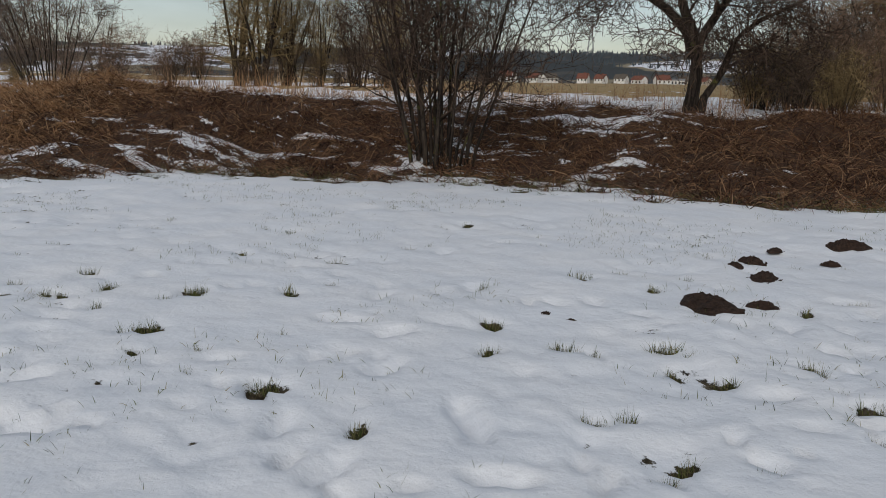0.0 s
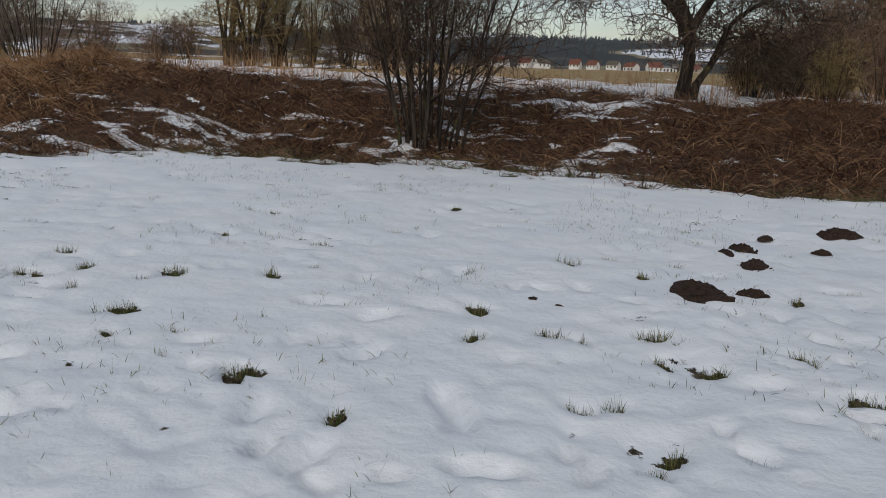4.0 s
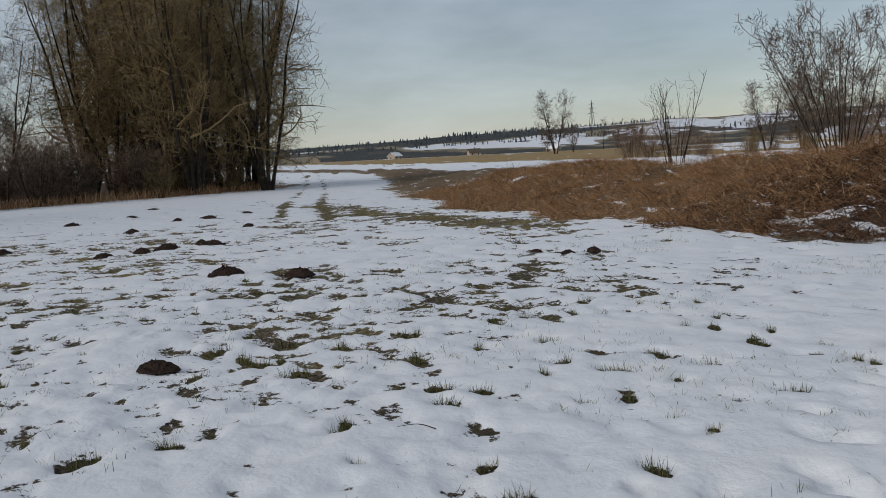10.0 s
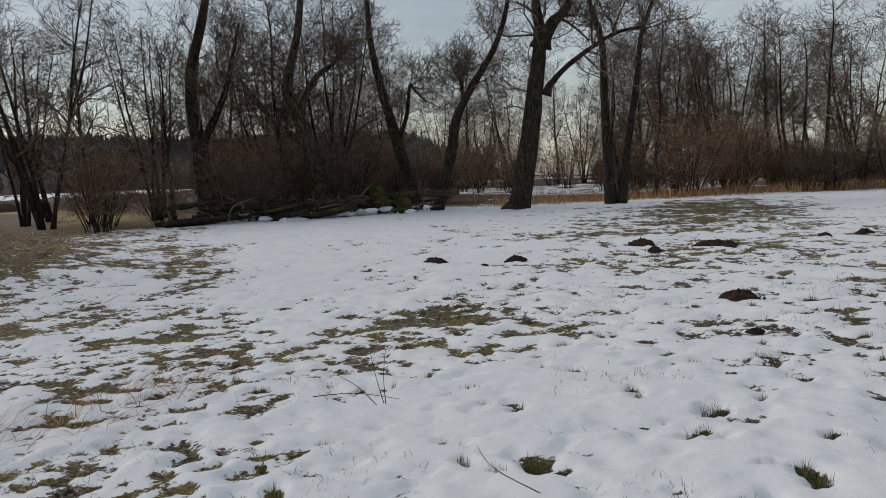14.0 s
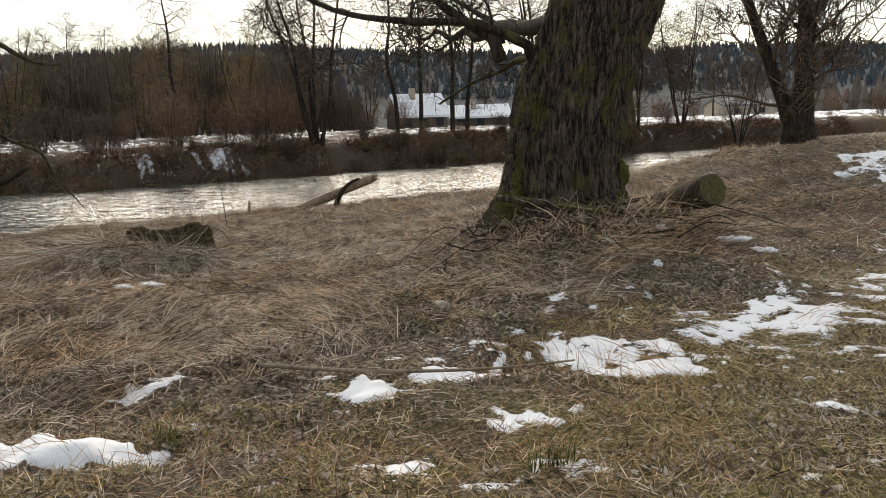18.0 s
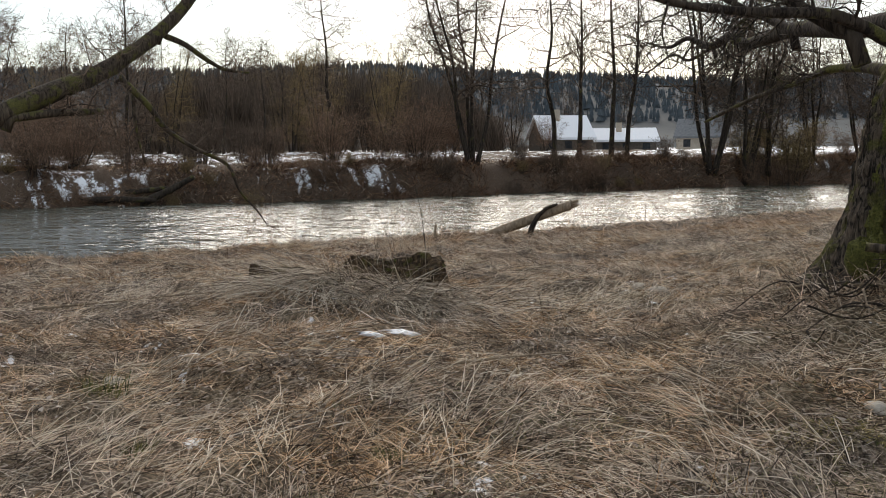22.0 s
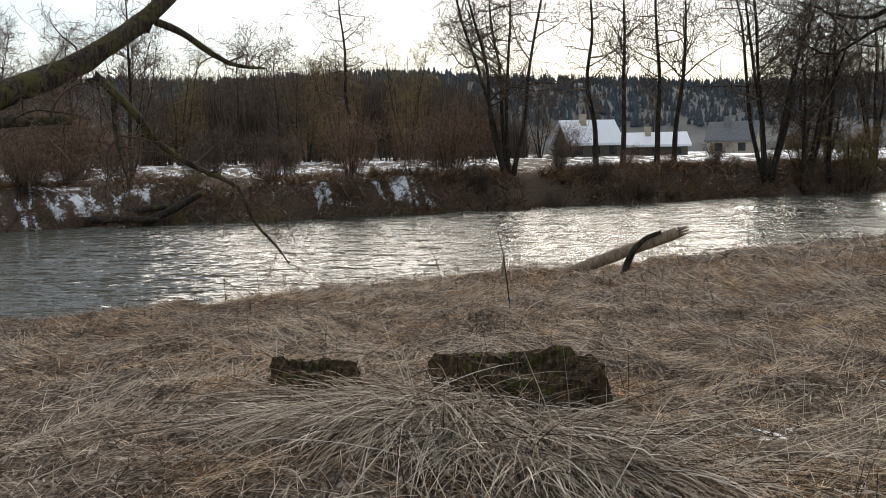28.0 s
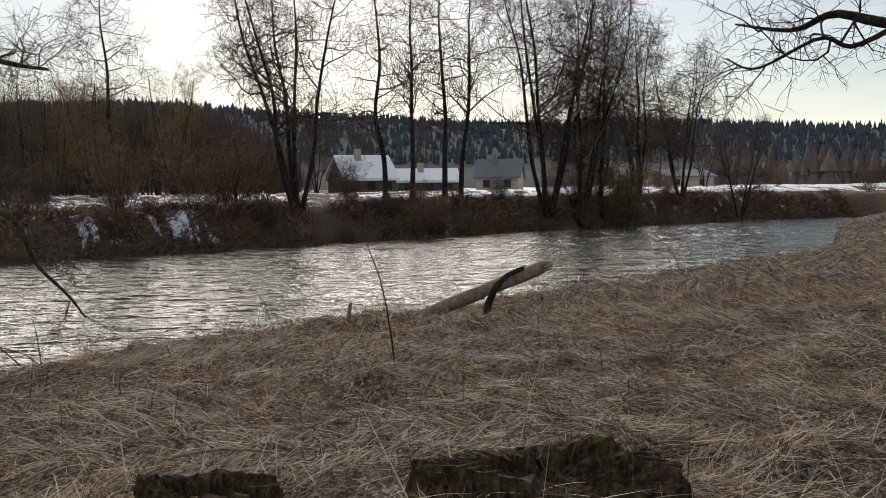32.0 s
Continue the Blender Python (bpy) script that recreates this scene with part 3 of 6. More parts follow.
def snow_share(x, y):
    """How surely snow lies at a place: over a half it does."""
    r = np.hypot(x, y)
    s = 0.93 + 0 * x
    s = s - 0.215 * sstep(-x, 2.5, 8) * sstep(-x, 34, 18) * sstep(y, 9, 5) * sstep(y, -13, -5)     # thinner to the west
    s = s - 0.48 * np.exp(-(((x + 8.9) / 2.2) ** 2 + ((y + 6.2) / 1.7) ** 2))
    s = s - 0.55 * np.exp(-(((x + 33) / 10) ** 2 + ((y + 8) / 4) ** 2)) - 0.2 * np.exp(-(((x + 7.4) / 1.5) ** 2 + ((y - 1.6) / 0.8) ** 2)) - 0.5 * np.exp(-(((x + 27) / 9) ** 2 + ((y - 8.4) / 1.4) ** 2)) - 0.42 * np.exp(-(((x + 17.5) / 5.5) ** 2 + ((y - 9.0) / 1.1) ** 2))
    bare = (x * 0.72 - y * 0.70) - 2.7 + 1.6 * fbm(x, y, 3, 3, 21)                               # bare towards the river
    s = s - 0.42 * sstep(bare, -4.1, -1.4) - 0.42 * sstep(bare, -0.6, 2.6)
    s = s + 0.46 * sstep(track_dist(x, y, BAND) + 1.3 * fbm(x, y, 1.1, 3, 25), 1.3, 0.1) * sstep(-x, -0.6, 1.2)
    for px, py, pr in PATCHES:
        s = s + 0.58 * np.exp(-((np.hypot((x - px) / (1.0 * pr), (y - py) / (0.6 * pr)) + 3.6 * fbm(x, y, 0.26, 3, 26, 0.7)) ** 2) ** 2)
    s = s + 0.30 * np.exp(-(((x + 9.8) / 3.0) ** 2 + ((y + 15.5) / 4.0) ** 2)) + 0.02 * np.exp(-(((x + 4.5) / 2.5) ** 2 + ((y + 8.0) / 2.5) ** 2))
    s = s - 0.30 * np.exp(-(((x + 0.2) / 1.3) ** 2 + ((y + 4.7) / 1.6) ** 2))
    rut = track_dist(x, y, TRACK)
    s = s - 0.5 * np.exp(-(((rut - 0.75) / 0.28) ** 2)) - 0.14 * np.exp(-(((rut - 2.0) / 0.7) ** 2)) * sstep(-x, 12, 20)
    s = s - 0.62 * wood_floor(x, y) - 0.25 * sstep(-x, 9, 20) * sstep(y, 9, 5) * sstep(y, -20, -14) * (0.5 + fbm(x, y, 6, 2, 22))
    bankside = y - near_bank(x)
    s = s - 1.0 * sstep(bankside, 14, 8) * sstep(-x, 30, 14)
    lift = y - brush_front(x)
    s = np.where(y > 5, s - (0.61 + 0.21 * sstep(x, -1.6, 0.0) + 0.12 * sstep(-x, 10.5, 13) - 0.12 * sstep(lift, 4.5, 1.5) * sstep(-x, 3.6, 5.0) * sstep(-x, 11, 9)) * sstep(lift, -0.9, 1.2) + 0.62 * sstep(lift, 7.2, 9.5), s)
    s = s - np.where(y > 5, 0.75 * sstep(lift + 8 * fbm(x, y, 20, 2, 34), 34, 42), 0) + np.where(y > 120, 0.75 * sstep(fbm(x, y, 120, 3, 33), 0.05, 0.12), 0)
    over = far_bank(x) - y
    s = np.where(over > 0, 0.12 + 0.22 * sstep(x, 8, 16) + 0.14 * sstep(-x, 10, 14) - 0.24 * sstep(over, 2.2, 1.0) + 0.34 * sstep(over, 9, 18) * (0.3 + 0.7 * sstep(x, 14, 4)), s)
    s = np.where((over <= 0) & (bankside < 1.0), 0, s)
    return s


def snow_cover(x, y):
    xs = np.where((y > 5) & (y > brush_front(x)), x * 0.38, x)                              # drawn out along the terraces of the bank
    clump = 0.80 * fbm(xs, y, 0.16, 2, 10, 0.6) + 0.60 * fbm(xs, y, 0.42, 2, 11, 0.7) + 0.4 * fbm(xs, y, 1.3, 2, 13) + 0.3 * fbm(xs, y, 5.0, 2, 12)
    c = snow_share(x, y) + clump
    order = np.argsort(x)
    xs = x[order]
    for n, (tx, ty, size) in enumerate(TUFTS):
        near = order[np.searchsorted(xs, tx - 0.6):np.searchsorted(xs, tx + 0.6)]
        near = near[np.abs(y[near] - ty) < 0.6]
        if len(near):
            dx, dy, a = x[near] - tx, y[near] - ty, n * 1.7
            u, v = dx * math.cos(a) + dy * math.sin(a), -dx * math.sin(a) + dy * math.cos(a)
            c[near] -= 0.85 * np.exp(-((u / (0.12 * min(size, 1.1))) ** 2 + (v / (0.06 * min(size, 1.0))) ** 2))
    return np.clip(c, 0, 1.4)


def surface(x, y, c=None):
    """Height of what one treads on: ground and snow, with the footprints."""
    c = snow_cover(x, y) if c is None else c
    x, y = np.asarray(x, float), np.asarray(y, float)
    z = land(x, y) + (0.024 + 0.034 * sstep(c, 0.58, 0.9)) * sstep(c, 0.42, 0.54) * (1 - 0.6 * sstep(0.72 * x - 0.7 * y, 2.5, 5)) + (0.032 * fbm(x, y, 0.9, 2, 14) + 0.026 * fbm(x, y, 0.16, 2, 15)) * sstep(c, 0.5, 0.7) + 0.12 * np.minimum(fbm(x, y, 0.34, 2, 16) + 0.2, 0) * sstep(c, 0.6, 0.8)
    order = np.argsort(x)
    xs = x[order]
    for px, py, turn, ln, dp in PRINTS:
        near = order[np.searchsorted(xs, px - 0.5):np.searchsorted(xs, px + 0.5)]
        near = near[np.abs(y[near] - py) < 0.5]
        if len(near):
            dx, dy = x[near] - px, y[near] - py
            a, b = dx * math.cos(turn) + dy * math.sin(turn), -dx * math.sin(turn) + dy * math.cos(turn)
            q = (a / ln) ** 2 + (b / (ln * 0.42)) ** 2
            z[near] += -1.2 * dp * np.exp(-(q**3)) + 0.04 * dp * np.exp(-((q - 2.0) ** 2) / 0.6)
    return z


def spot(x, y, dz=0.0):
    return (x, y, float(land(np.array([x]), np.array([y]))[0]) + 0.03 + dz)


def edge_dist(x, y):
    return np.interp(y, (-60, -40, -34, -30, -27, -22, -16, -10, 14, 20), (-40, -29, -22, -21, -24, -38, -43, -51, -66, -75)) - x


def footing(x, y):
    return float(land(np.array([x]), np.array([y]))[0]) + 0.03


def make_ground():
    na, nr = 1100, 545
    a = np.arange(na) * 2 * np.pi / na
    rad = np.concatenate([[0.0], np.geomspace(0.35, 2.5, 40, False), np.geomspace(2.5, 26, 320, False), np.geomspace(26, 110, 150, False), np.geomspace(110, 3800, nr - 510)])
    rr, aa = np.meshgrid(rad[1:], a, indexing="ij")
    x, y = 2.4 + rr * np.cos(aa), -3.6 + rr * np.sin(aa)
    x, y = np.concatenate([[2.4], x.ravel()]), np.concatenate([[-3.6], y.ravel()])
    cover = snow_cover(x, y)
    z = surface(x, y, cover)
    me = bpy.data.meshes.new("ground")
    i, j = np.meshgrid(np.arange(nr - 1), np.arange(na), indexing="ij")
    k = (j + 1) % na
    quads = 1 + np.stack([i * na + j, (i + 1) * na + j, (i + 1) * na + k, i * na + k], -1).reshape(-1, 4)
    tris = np.stack([np.zeros(na, int), 1 + np.arange(na), 1 + (np.arange(na) + 1) % na], -1)
    me.vertices.add(len(x))
    me.vertices.foreach_set("co", np.stack([x, y, z], -1).ravel())
    loops = np.concatenate([tris.ravel(), quads.ravel()])
    me.loops.add(len(loops))
    me.loops.foreach_set("vertex_index", loops)
    starts = np.concatenate([np.arange(len(tris)) * 3, len(tris) * 3 + np.arange(len(quads)) * 4])
    me.polygons.add(len(starts))
    me.polygons.foreach_set("loop_start", starts)
    me.update(calc_edges=True)
    me.polygons.foreach_set("use_smooth", np.ones(len(starts), bool))
    lift, bankside, over = y - brush_front(x), y - near_bank(x), far_bank(x) - y
    r = np.hypot(x, y)
    fields = dict(snow=cover)
    fields["brush"] = np.where(y > 5, sstep(lift, 0.3, 2.0) * sstep(lift, 9.5, 7.5) * (0.4 + 0.6 * sstep(x, -15, -12)), 0) + np.where(over > -0.5, sstep(over, 14, 7) * 0.5, 0)
    fields["green"] = sstep(bankside, 9, 16) * np.where(over > 0, 0, 1) * np.where(y < 5, 1, sstep(lift, 1.0, -0.5)) * np.clip(0.75 + 1.2 * fbm(x, y, 4, 3, 51), 0, 1) * (1 - 0.75 * sstep(0.72 * x - 0.7 * y + 1.5 * fbm(x, y, 1.5, 2, 52), 4.8, 6.8) * sstep(y, 4, 0))
    fields["straw"] = np.where((y > 5) & (lift > 12), 0.95, 0) + np.where((y > 5) & (lift > 0) & (lift < 12), 0.35 * sstep(-x, 8, 16), 0)
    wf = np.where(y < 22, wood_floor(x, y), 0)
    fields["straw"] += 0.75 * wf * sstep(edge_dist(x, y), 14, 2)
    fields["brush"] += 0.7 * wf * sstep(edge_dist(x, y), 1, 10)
    fields["green"] *= 1 - wf
    # river bed; melt holes, wet soil plus painted shade; darker patch before the stump
    fields["soil"] = np.where((over <= 0) & (bankside < 0.4), 0.8, 0) + 0.6 * sstep(snow_share(x, y), 0.6, 0.8) + 0.75 * np.exp(-(((x - 6.1) / 1.5) ** 2 + ((y + 15.2) / 0.9) ** 2))
    for k2, v in fields.items():
        at = me.attributes.new(k2, "FLOAT", "POINT")
        at.data.foreach_set("value", np.clip(v, 0, 1.4).astype(np.float32))
    me.materials.append(M_GROUND)
    return tagged(new("ground", me), "meadow ground of melting snow, grass and dead straw", "ground", kind="structure")


make_ground()


def make_river():
    xs = np.concatenate([np.linspace(-190, -45, 60, False), np.linspace(-45, 45, 470, False), np.linspace(45, 118, 40)])
    m = 150
    q = np.linspace(0, 1, m)
    a, b = np.interp(xs, NEAR_X, NEAR_Y) + 1.5, np.interp(xs, FAR_X, FAR_Y) - 1.5
    x = np.repeat(xs, m)
    y = (a[:, None] + (b - a)[:, None] * q[None]).ravel()
    u, v = x * 0.87 + y * 0.5, -x * 0.5 + y * 0.87          # along and across the stream
    z = WATER_Z + 0.10 * fbm(u * 0.5, v, 1.5, 3, 91, 0.6) + 0.09 * fbm(u * 0.45, v, 0.75, 2, 92) * (0.4 + 1.6 * sstep(fbm(u * 0.3, v, 6, 2, 93), -0.1, 0.25))
    i, j = np.meshgrid(np.arange(len(xs) - 1), np.arange(m - 1), indexing="ij")
    f = np.stack([i * m + j, i * m + j + 1, (i + 1) * m + j + 1, (i + 1) * m + j], -1).reshape(-1, 4)
    tagged(part("water", np.stack([x, y, z], -1), f, M_WATER, smooth=True), "grey-green rippling river water", "river", kind="structure")


make_river()

# ---- bare trees ----


def unit(v):
    return v / (np.linalg.norm(v) + 1e-9)


def grow(heaps, pts, radii, dens, spread, up, droop, lens, start=0.3, sides=(8, 4, 3, 2), twig=0.004, kink=0.10):
    """A limb and all that branches off it, order by order. heaps: wood and twigs."""
    heaps[0].tube(pts, radii, sides[0], wobble=0.05)
    pts, radii = np.asarray(pts, float)[None], np.asarray(radii, float)[None]
    for depth in range(len(dens)):
        count = np.maximum(1, np.round(dens[depth] * rng.uniform(0.8, 1.2, len(pts)))).astype(int)
        own = np.repeat(np.arange(len(pts)), count)
        rank = np.arange(len(own)) - np.repeat(np.cumsum(count) - count, count)
        n = len(own)
        q = np.clip(start + (0.97 - start) * (rank + 0.5) / count[own] + rng.uniform(-0.04, 0.04, n), 0.05, 0.985)
        s = q * (pts.shape[1] - 1)
        i = s.astype(int)
        f = (s - i)[:, None]
        a, b = pts[own, i], pts[own, i + 1]
        base, r0 = a + (b - a) * f, radii[own, i] * (1 - f[:, 0]) + radii[own, i + 1] * f[:, 0]
        ahead = (b - a) / (np.linalg.norm(b - a, axis=1, keepdims=True) + 1e-9)
        out = rng.standard_normal((n, 3))
        out -= ahead * (out * ahead).sum(1, keepdims=True)
        out /= np.linalg.norm(out, axis=1, keepdims=True) + 1e-9
        way = ahead * (1 - spread) + out * spread + np.array([0, 0, up]) * rng.uniform(0.4, 1.3, (n, 1))
        way /= np.linalg.norm(way, axis=1, keepdims=True)
        ln = lens[depth] * rng.uniform(0.55, 1.25, n) * (1.15 - 0.6 * q)
        steps = (7, 5, 3, 2)[min(depth, 3)]
        line = [base]
        for k in range(steps):
            way = way + kink * 1.8 * rng.standard_normal((n, 3)) + np.array([0, 0, up * 0.15 - droop * (k / steps)])
            way /= np.linalg.norm(way, axis=1, keepdims=True)
            line.append(line[-1] + way * (ln / steps)[:, None])
        rb = np.maximum(twig, np.minimum(r0 * 0.62, ln * 0.014 + twig * 0.7))
        pts = np.stack(line, 1)
        radii = rb[:, None] + (np.maximum(twig * 0.55, rb * 0.22) - rb)[:, None] * np.linspace(0, 1, steps + 1)
        heaps[1].tubes(pts, radii, sides[min(depth + 1, 3)])
        start = 0.15


def smooth_line(pts, n):
    pts = np.asarray(pts, float)
    t = np.linspace(0, len(pts) - 1, n)
    out = np.zeros((n, 3))
    for k, q in enumerate(t):
        i = min(int(q), len(pts) - 2)
        u = q - i
        p0, p1, p2, p3 = pts[max(i - 1, 0)], pts[i], pts[i + 1], pts[min(i + 2, len(pts) - 1)]
        out[k] = 0.5 * (2 * p1 + (p2 - p0) * u + (2 * p0 - 5 * p1 + 4 * p2 - p3) * u * u + (3 * p1 - p0 - 3 * p2 + p3) * u**3)
    return out


def tree(name, label, trunks, dens=(9, 6, 6), lens=(3.2, 1.4, 0.7), spread=0.62, up=0.25, droop=0.0, mat=None, twigs=None, at=(0, 0, 0), start=0.3, flare=1.35, twig=0.005, category="tree", group="", seed=1, kink=0.10, smooth=True, sides=(10, 5, 3, 2), joined=False):
    """trunks: (points from the base up, base radius, tip radius), in metres from the tree's foot."""
    global rng
    rng = np.random.default_rng(seed)
    top = thing(name, label, category, group, at)
    crown, wood = Heap(), Heap()
    for pts, r0, r1 in trunks:
        wood = wood if joined else Heap()
        line = smooth_line(pts, 4 * len(pts))
        rad = np.linspace(r0, r1, len(line))
        rad[0] *= flare
        rad[1] *= 1 + (flare - 1) * 0.4
        line[0, 2] -= 0.25
        grow((wood, crown), line, rad, dens, spread, up, droop, lens, start, sides, twig, kink)
        if not joined:
            wood.make("trunk", mat or M_BARK, top, smooth=smooth)
    if joined:
        wood.make("trunk", mat or M_BARK, top, smooth=smooth)
    if crown.n:
        crown.make("crown", twigs or M_TWIG, top, "bare leafless twigs")
    return top


def clump(name, label, stems, height, rad, dens, lens, mat, twigs, at, seed, category="bush", group="", up=0.3, spread=0.5, r0=0.03, lean=0.35, droop=0.0, twig=0.004):
    """A bush of many stems out of one foot."""
    r = np.random.default_rng(seed + 500)
    lines = []
    for s in range(stems):
        a, q = r.uniform(0, 2 * np.pi), r.uniform(0.2, 1)
        foot = np.array([math.cos(a) * rad * q * 0.4, math.sin(a) * rad * q * 0.4, 0])
        h = height * r.uniform(0.65, 1.05)
        tip = foot + np.array([math.cos(a) * h * lean * q, math.sin(a) * h * lean * q, h])
        mid = (foot + tip) / 2 + r.uniform(-0.12, 0.12, 3) * h * 0.4
        lines.append(([foot, mid, tip], r0 * r.uniform(0.6, 1.2), 0.005))
    return tree(name, label, lines, dens, lens, spread, up, droop, mat, twigs, at, 0.2, 1.1, twig, category, group, seed, sides=(5, 3, 2, 2), joined=True)

# ---- north side: bush, trees and brush on the bank ----


def spots(n, seed, xlo, xhi, ylo, yhi, keep=None):
    r = np.random.default_rng(seed)
    x, y = r.uniform(xlo, xhi, n), r.uniform(ylo, yhi, n)
    if keep is not None:
        k = keep(x, y)
        x, y = x[k], y[k]
    return x, y, r


def placed(ob, x, y, turn=0.0, size=1.0, dz=-0.05):
    z = footing(x, y)
    return copy_thing(ob, pose(x, y, z + dz, 0, 0, turn) @ Matrix.Scale(size, 4))


clump("bush", "bare many-stemmed bush on the brown bank", 17, 4.9, 1.6, (13, 9, 5), (1.7, 0.75, 0.35), M_BARK, M_TWIG_DARK, spot(-4.75, 14.4), 11, r0=0.042, lean=0.38, spread=0.66, twig=0.006)
clump("bush", "tall bare bush in brown reeds on the bank", 20, 4.3, 1.8, (10, 7, 3), (1.4, 0.65, 0.3), M_BARK, M_TWIG, spot(-20.5, 22.5), 12, r0=0.026, lean=0.5, spread=0.68, twig=0.008)
clump("bush", "thin bare bush on the bank", 12, 3.0, 0.8, (6, 4), (0.8, 0.4), M_BARK, M_TWIG, spot(-24.5, 19.0), 14, r0=0.02, lean=0.3)
tree("orchard_tree", "dark bare tree with crooked spreading limbs", [
    ([(0, 0, -0.2), (0.12, 0, 0.9), (0.05, 0, 1.7), (-0.35, 0.1, 2.7), (-0.6, 0.2, 4.4), (-0.5, 0.3, 6.4)], 0.17, 0.05),
    ([(0.05, 0, 1.5), (0.5, 0.1, 2.3), (1.2, 0.1, 3.4), (1.8, 0, 5.2)], 0.12, 0.04),
    ([(0.0, 0, 1.7), (-0.8, 0.1, 2.5), (-2.0, 0.1, 3.0), (-3.3, 0, 3.3)], 0.12, 0.03),
    ([(0.28, 0, 0.3), (0.7, 0.2, 1.0), (1.1, 0.2, 1.9), (2.4, 0.1, 2.6)], 0.09, 0.03)], (13, 9, 7, 3), (2.0, 1.1, 0.55, 0.3), 0.7, 0.1, 0.25, at=spot(-0.7, 20.6), twigs=M_TWIG_DARK, start=0.25, seed=13, twig=0.008, flare=1.2)

# stock for the woods, each built once and copied
STOCK = {}


def stock_tree(key, label, h, seed, stems=1, **more):
    r = np.random.default_rng(seed)
    lines = []
    for s in range(stems):
        a = r.uniform(0, 6.28)
        lean = h * (0.06 if stems == 1 else r.uniform(0.08, 0.3))
        p = np.array([0.25 * math.cos(a), 0.25 * math.sin(a), 0]) * (stems > 1)
        pts = [p]
        for k in range(1, 6):
            pts.append(p + np.array([math.cos(a) * lean * k / 5, math.sin(a) * lean * k / 5, h * k / 5]) + r.uniform(-0.03, 0.03, 3) * h * 0.5)
        lines.append((pts, h * (0.013 if stems == 1 else 0.0092), 0.015))
    kw = dict(dens=(28, 7, 5), lens=(h * 0.25, h * 0.13, h * 0.065), spread=0.80, up=0.05, twig=0.014, joined=True, group="woodland trees", seed=seed)
    kw.update(more)
    STOCK[key] = tree("tree", label, lines, **kw)


def stock_thicket(key, label, h, seed, mat, twigs, stems=22, **more):
    kw = dict(dens=(9, 6), lens=(h * 0.34, h * 0.17), lean=0.6, r0=0.022, spread=0.7, up=0.12, group="thickets", category="shrub", twig=0.011)
    kw.update(more)
    STOCK[key] = clump("shrub", label, stems, h, 1.6, kw.pop("dens"), kw.pop("lens"), mat, twigs, (0, 0, 0), seed, **kw)


stock_tree("alder", "slender bare alder in the wood", 14, 31)
stock_tree("alder_b", "slender bare tree in the wood", 13, 32, dens=(24, 7, 5), spread=0.66, up=0.2)
stock_tree("multi", "bare tree with several dark stems", 13, 33, 5, dens=(15, 8, 5), start=0.2, lens=(3.9, 1.7, 0.85), spread=0.66, up=0.14)
stock_tree("willowy", "tall brownish tree with dense fine twigs", 17, 34, 6, dens=(16, 8, 5), lens=(4.6, 2.0, 1.1), up=0.15, droop=0.3, start=0.12, twigs=M_TWIG_OLIVE)
stock_tree("willowy_b", "tall brownish tree with dense upright twigs", 16, 35, 7, dens=(15, 8, 5), lens=(4.0, 1.8, 1.0), up=0.3, droop=0.1, start=0.12, twigs=M_TWIG_OLIVE)
stock_tree("spread", "broad bare tree with spreading limbs by the river", 15, 39, 5, dens=(13, 10, 8), start=0.22, lens=(5.0, 2.4, 1.1), spread=0.80, up=0.10, twig=0.012, kink=0.14)
stock_thicket("thick", "dense leafless reddish thicket", 4.6, 36, M_BARK, M_TWIG_RED, 30)
stock_thicket("thick_b", "dense leafless dark thicket", 3.6, 37, M_BARK, M_TWIG, 34, lean=0.5)
stock_thicket("thick_c", "low bare olive-brown shrub", 2.6, 38, M_BARK, M_TWIG_OLIVE, 30, lean=0.45)
used = set()


def put(key, x, y, turn=0.0, size=1.0, dz=-0.1):
    ob = STOCK[key]
    if key not in used:
        used.add(key)
        ob.matrix_basis = pose(x, y, footing(x, y) + dz, 0, 0, turn)
        return ob
    return placed(ob, x, y, turn, size, dz)


def scatter(keys, n, seed, xlo, xhi, ylo, yhi, keep=None, lo=0.75, hi=1.15, gap=1.2):
    x, y, r = spots(n * 6, seed, xlo, xhi, ylo, yhi, keep)
    done = []
    for a, b in zip(x, y):
        if len(done) >= n:
            break
        if all(math.hypot(a - c, b - d) > gap for c, d in done):
            done.append((a, b))
            put(keys[int(r.integers(len(keys)))], a, b, r.uniform(0, 360), r.uniform(lo, hi))


# behind the bank to the north-east: a dense stand, and the groves in the fields
scatter(("multi", "thick", "thick_b", "alder_b", "thick"), 20, 61, 1.8, 11, 23.5, 42, lambda x, y: x > 1.8 + (y - 23) * 0.05, 0.45, 0.85, 1.1)
scatter(("thick", "thick_b", "thick_c"), 16, 62, 0.8, 8, 20.0, 26, lambda x, y: (y > 20 + 0.25 * x) & (x > 0.8), 0.35, 0.65, 0.8)
scatter(("willowy", "multi", "willowy_b"), 15, 63, -44, -22, 62, 84, lambda x, y: np.abs(x + 33 + (y - 72) * 0.45) < 10, 0.45, 0.75, 2.0)
scatter(("thick", "thick_b"), 10, 64, -44, -24, 58, 70, None, 0.6, 1.0, 1.5)
scatter(("multi", "thick"), 10, 65, -72, -52, 60, 78, None, 0.35, 0.6, 2.0)
scatter(("thick", "thick_c"), 9, 66, -40, -18, 20, 30, lambda x, y: (y > 23) & (np.abs(x + 20.5) > 2), 0.3, 0.55, 1.5)
scatter(("willowy_b", "multi", "willowy", "thick_c"), 11, 68, 2.0, 9.5, 21.5, 34, lambda x, y: x > 2.4 + (y - 23) * 0.05, 0.5, 0.75, 0.9)
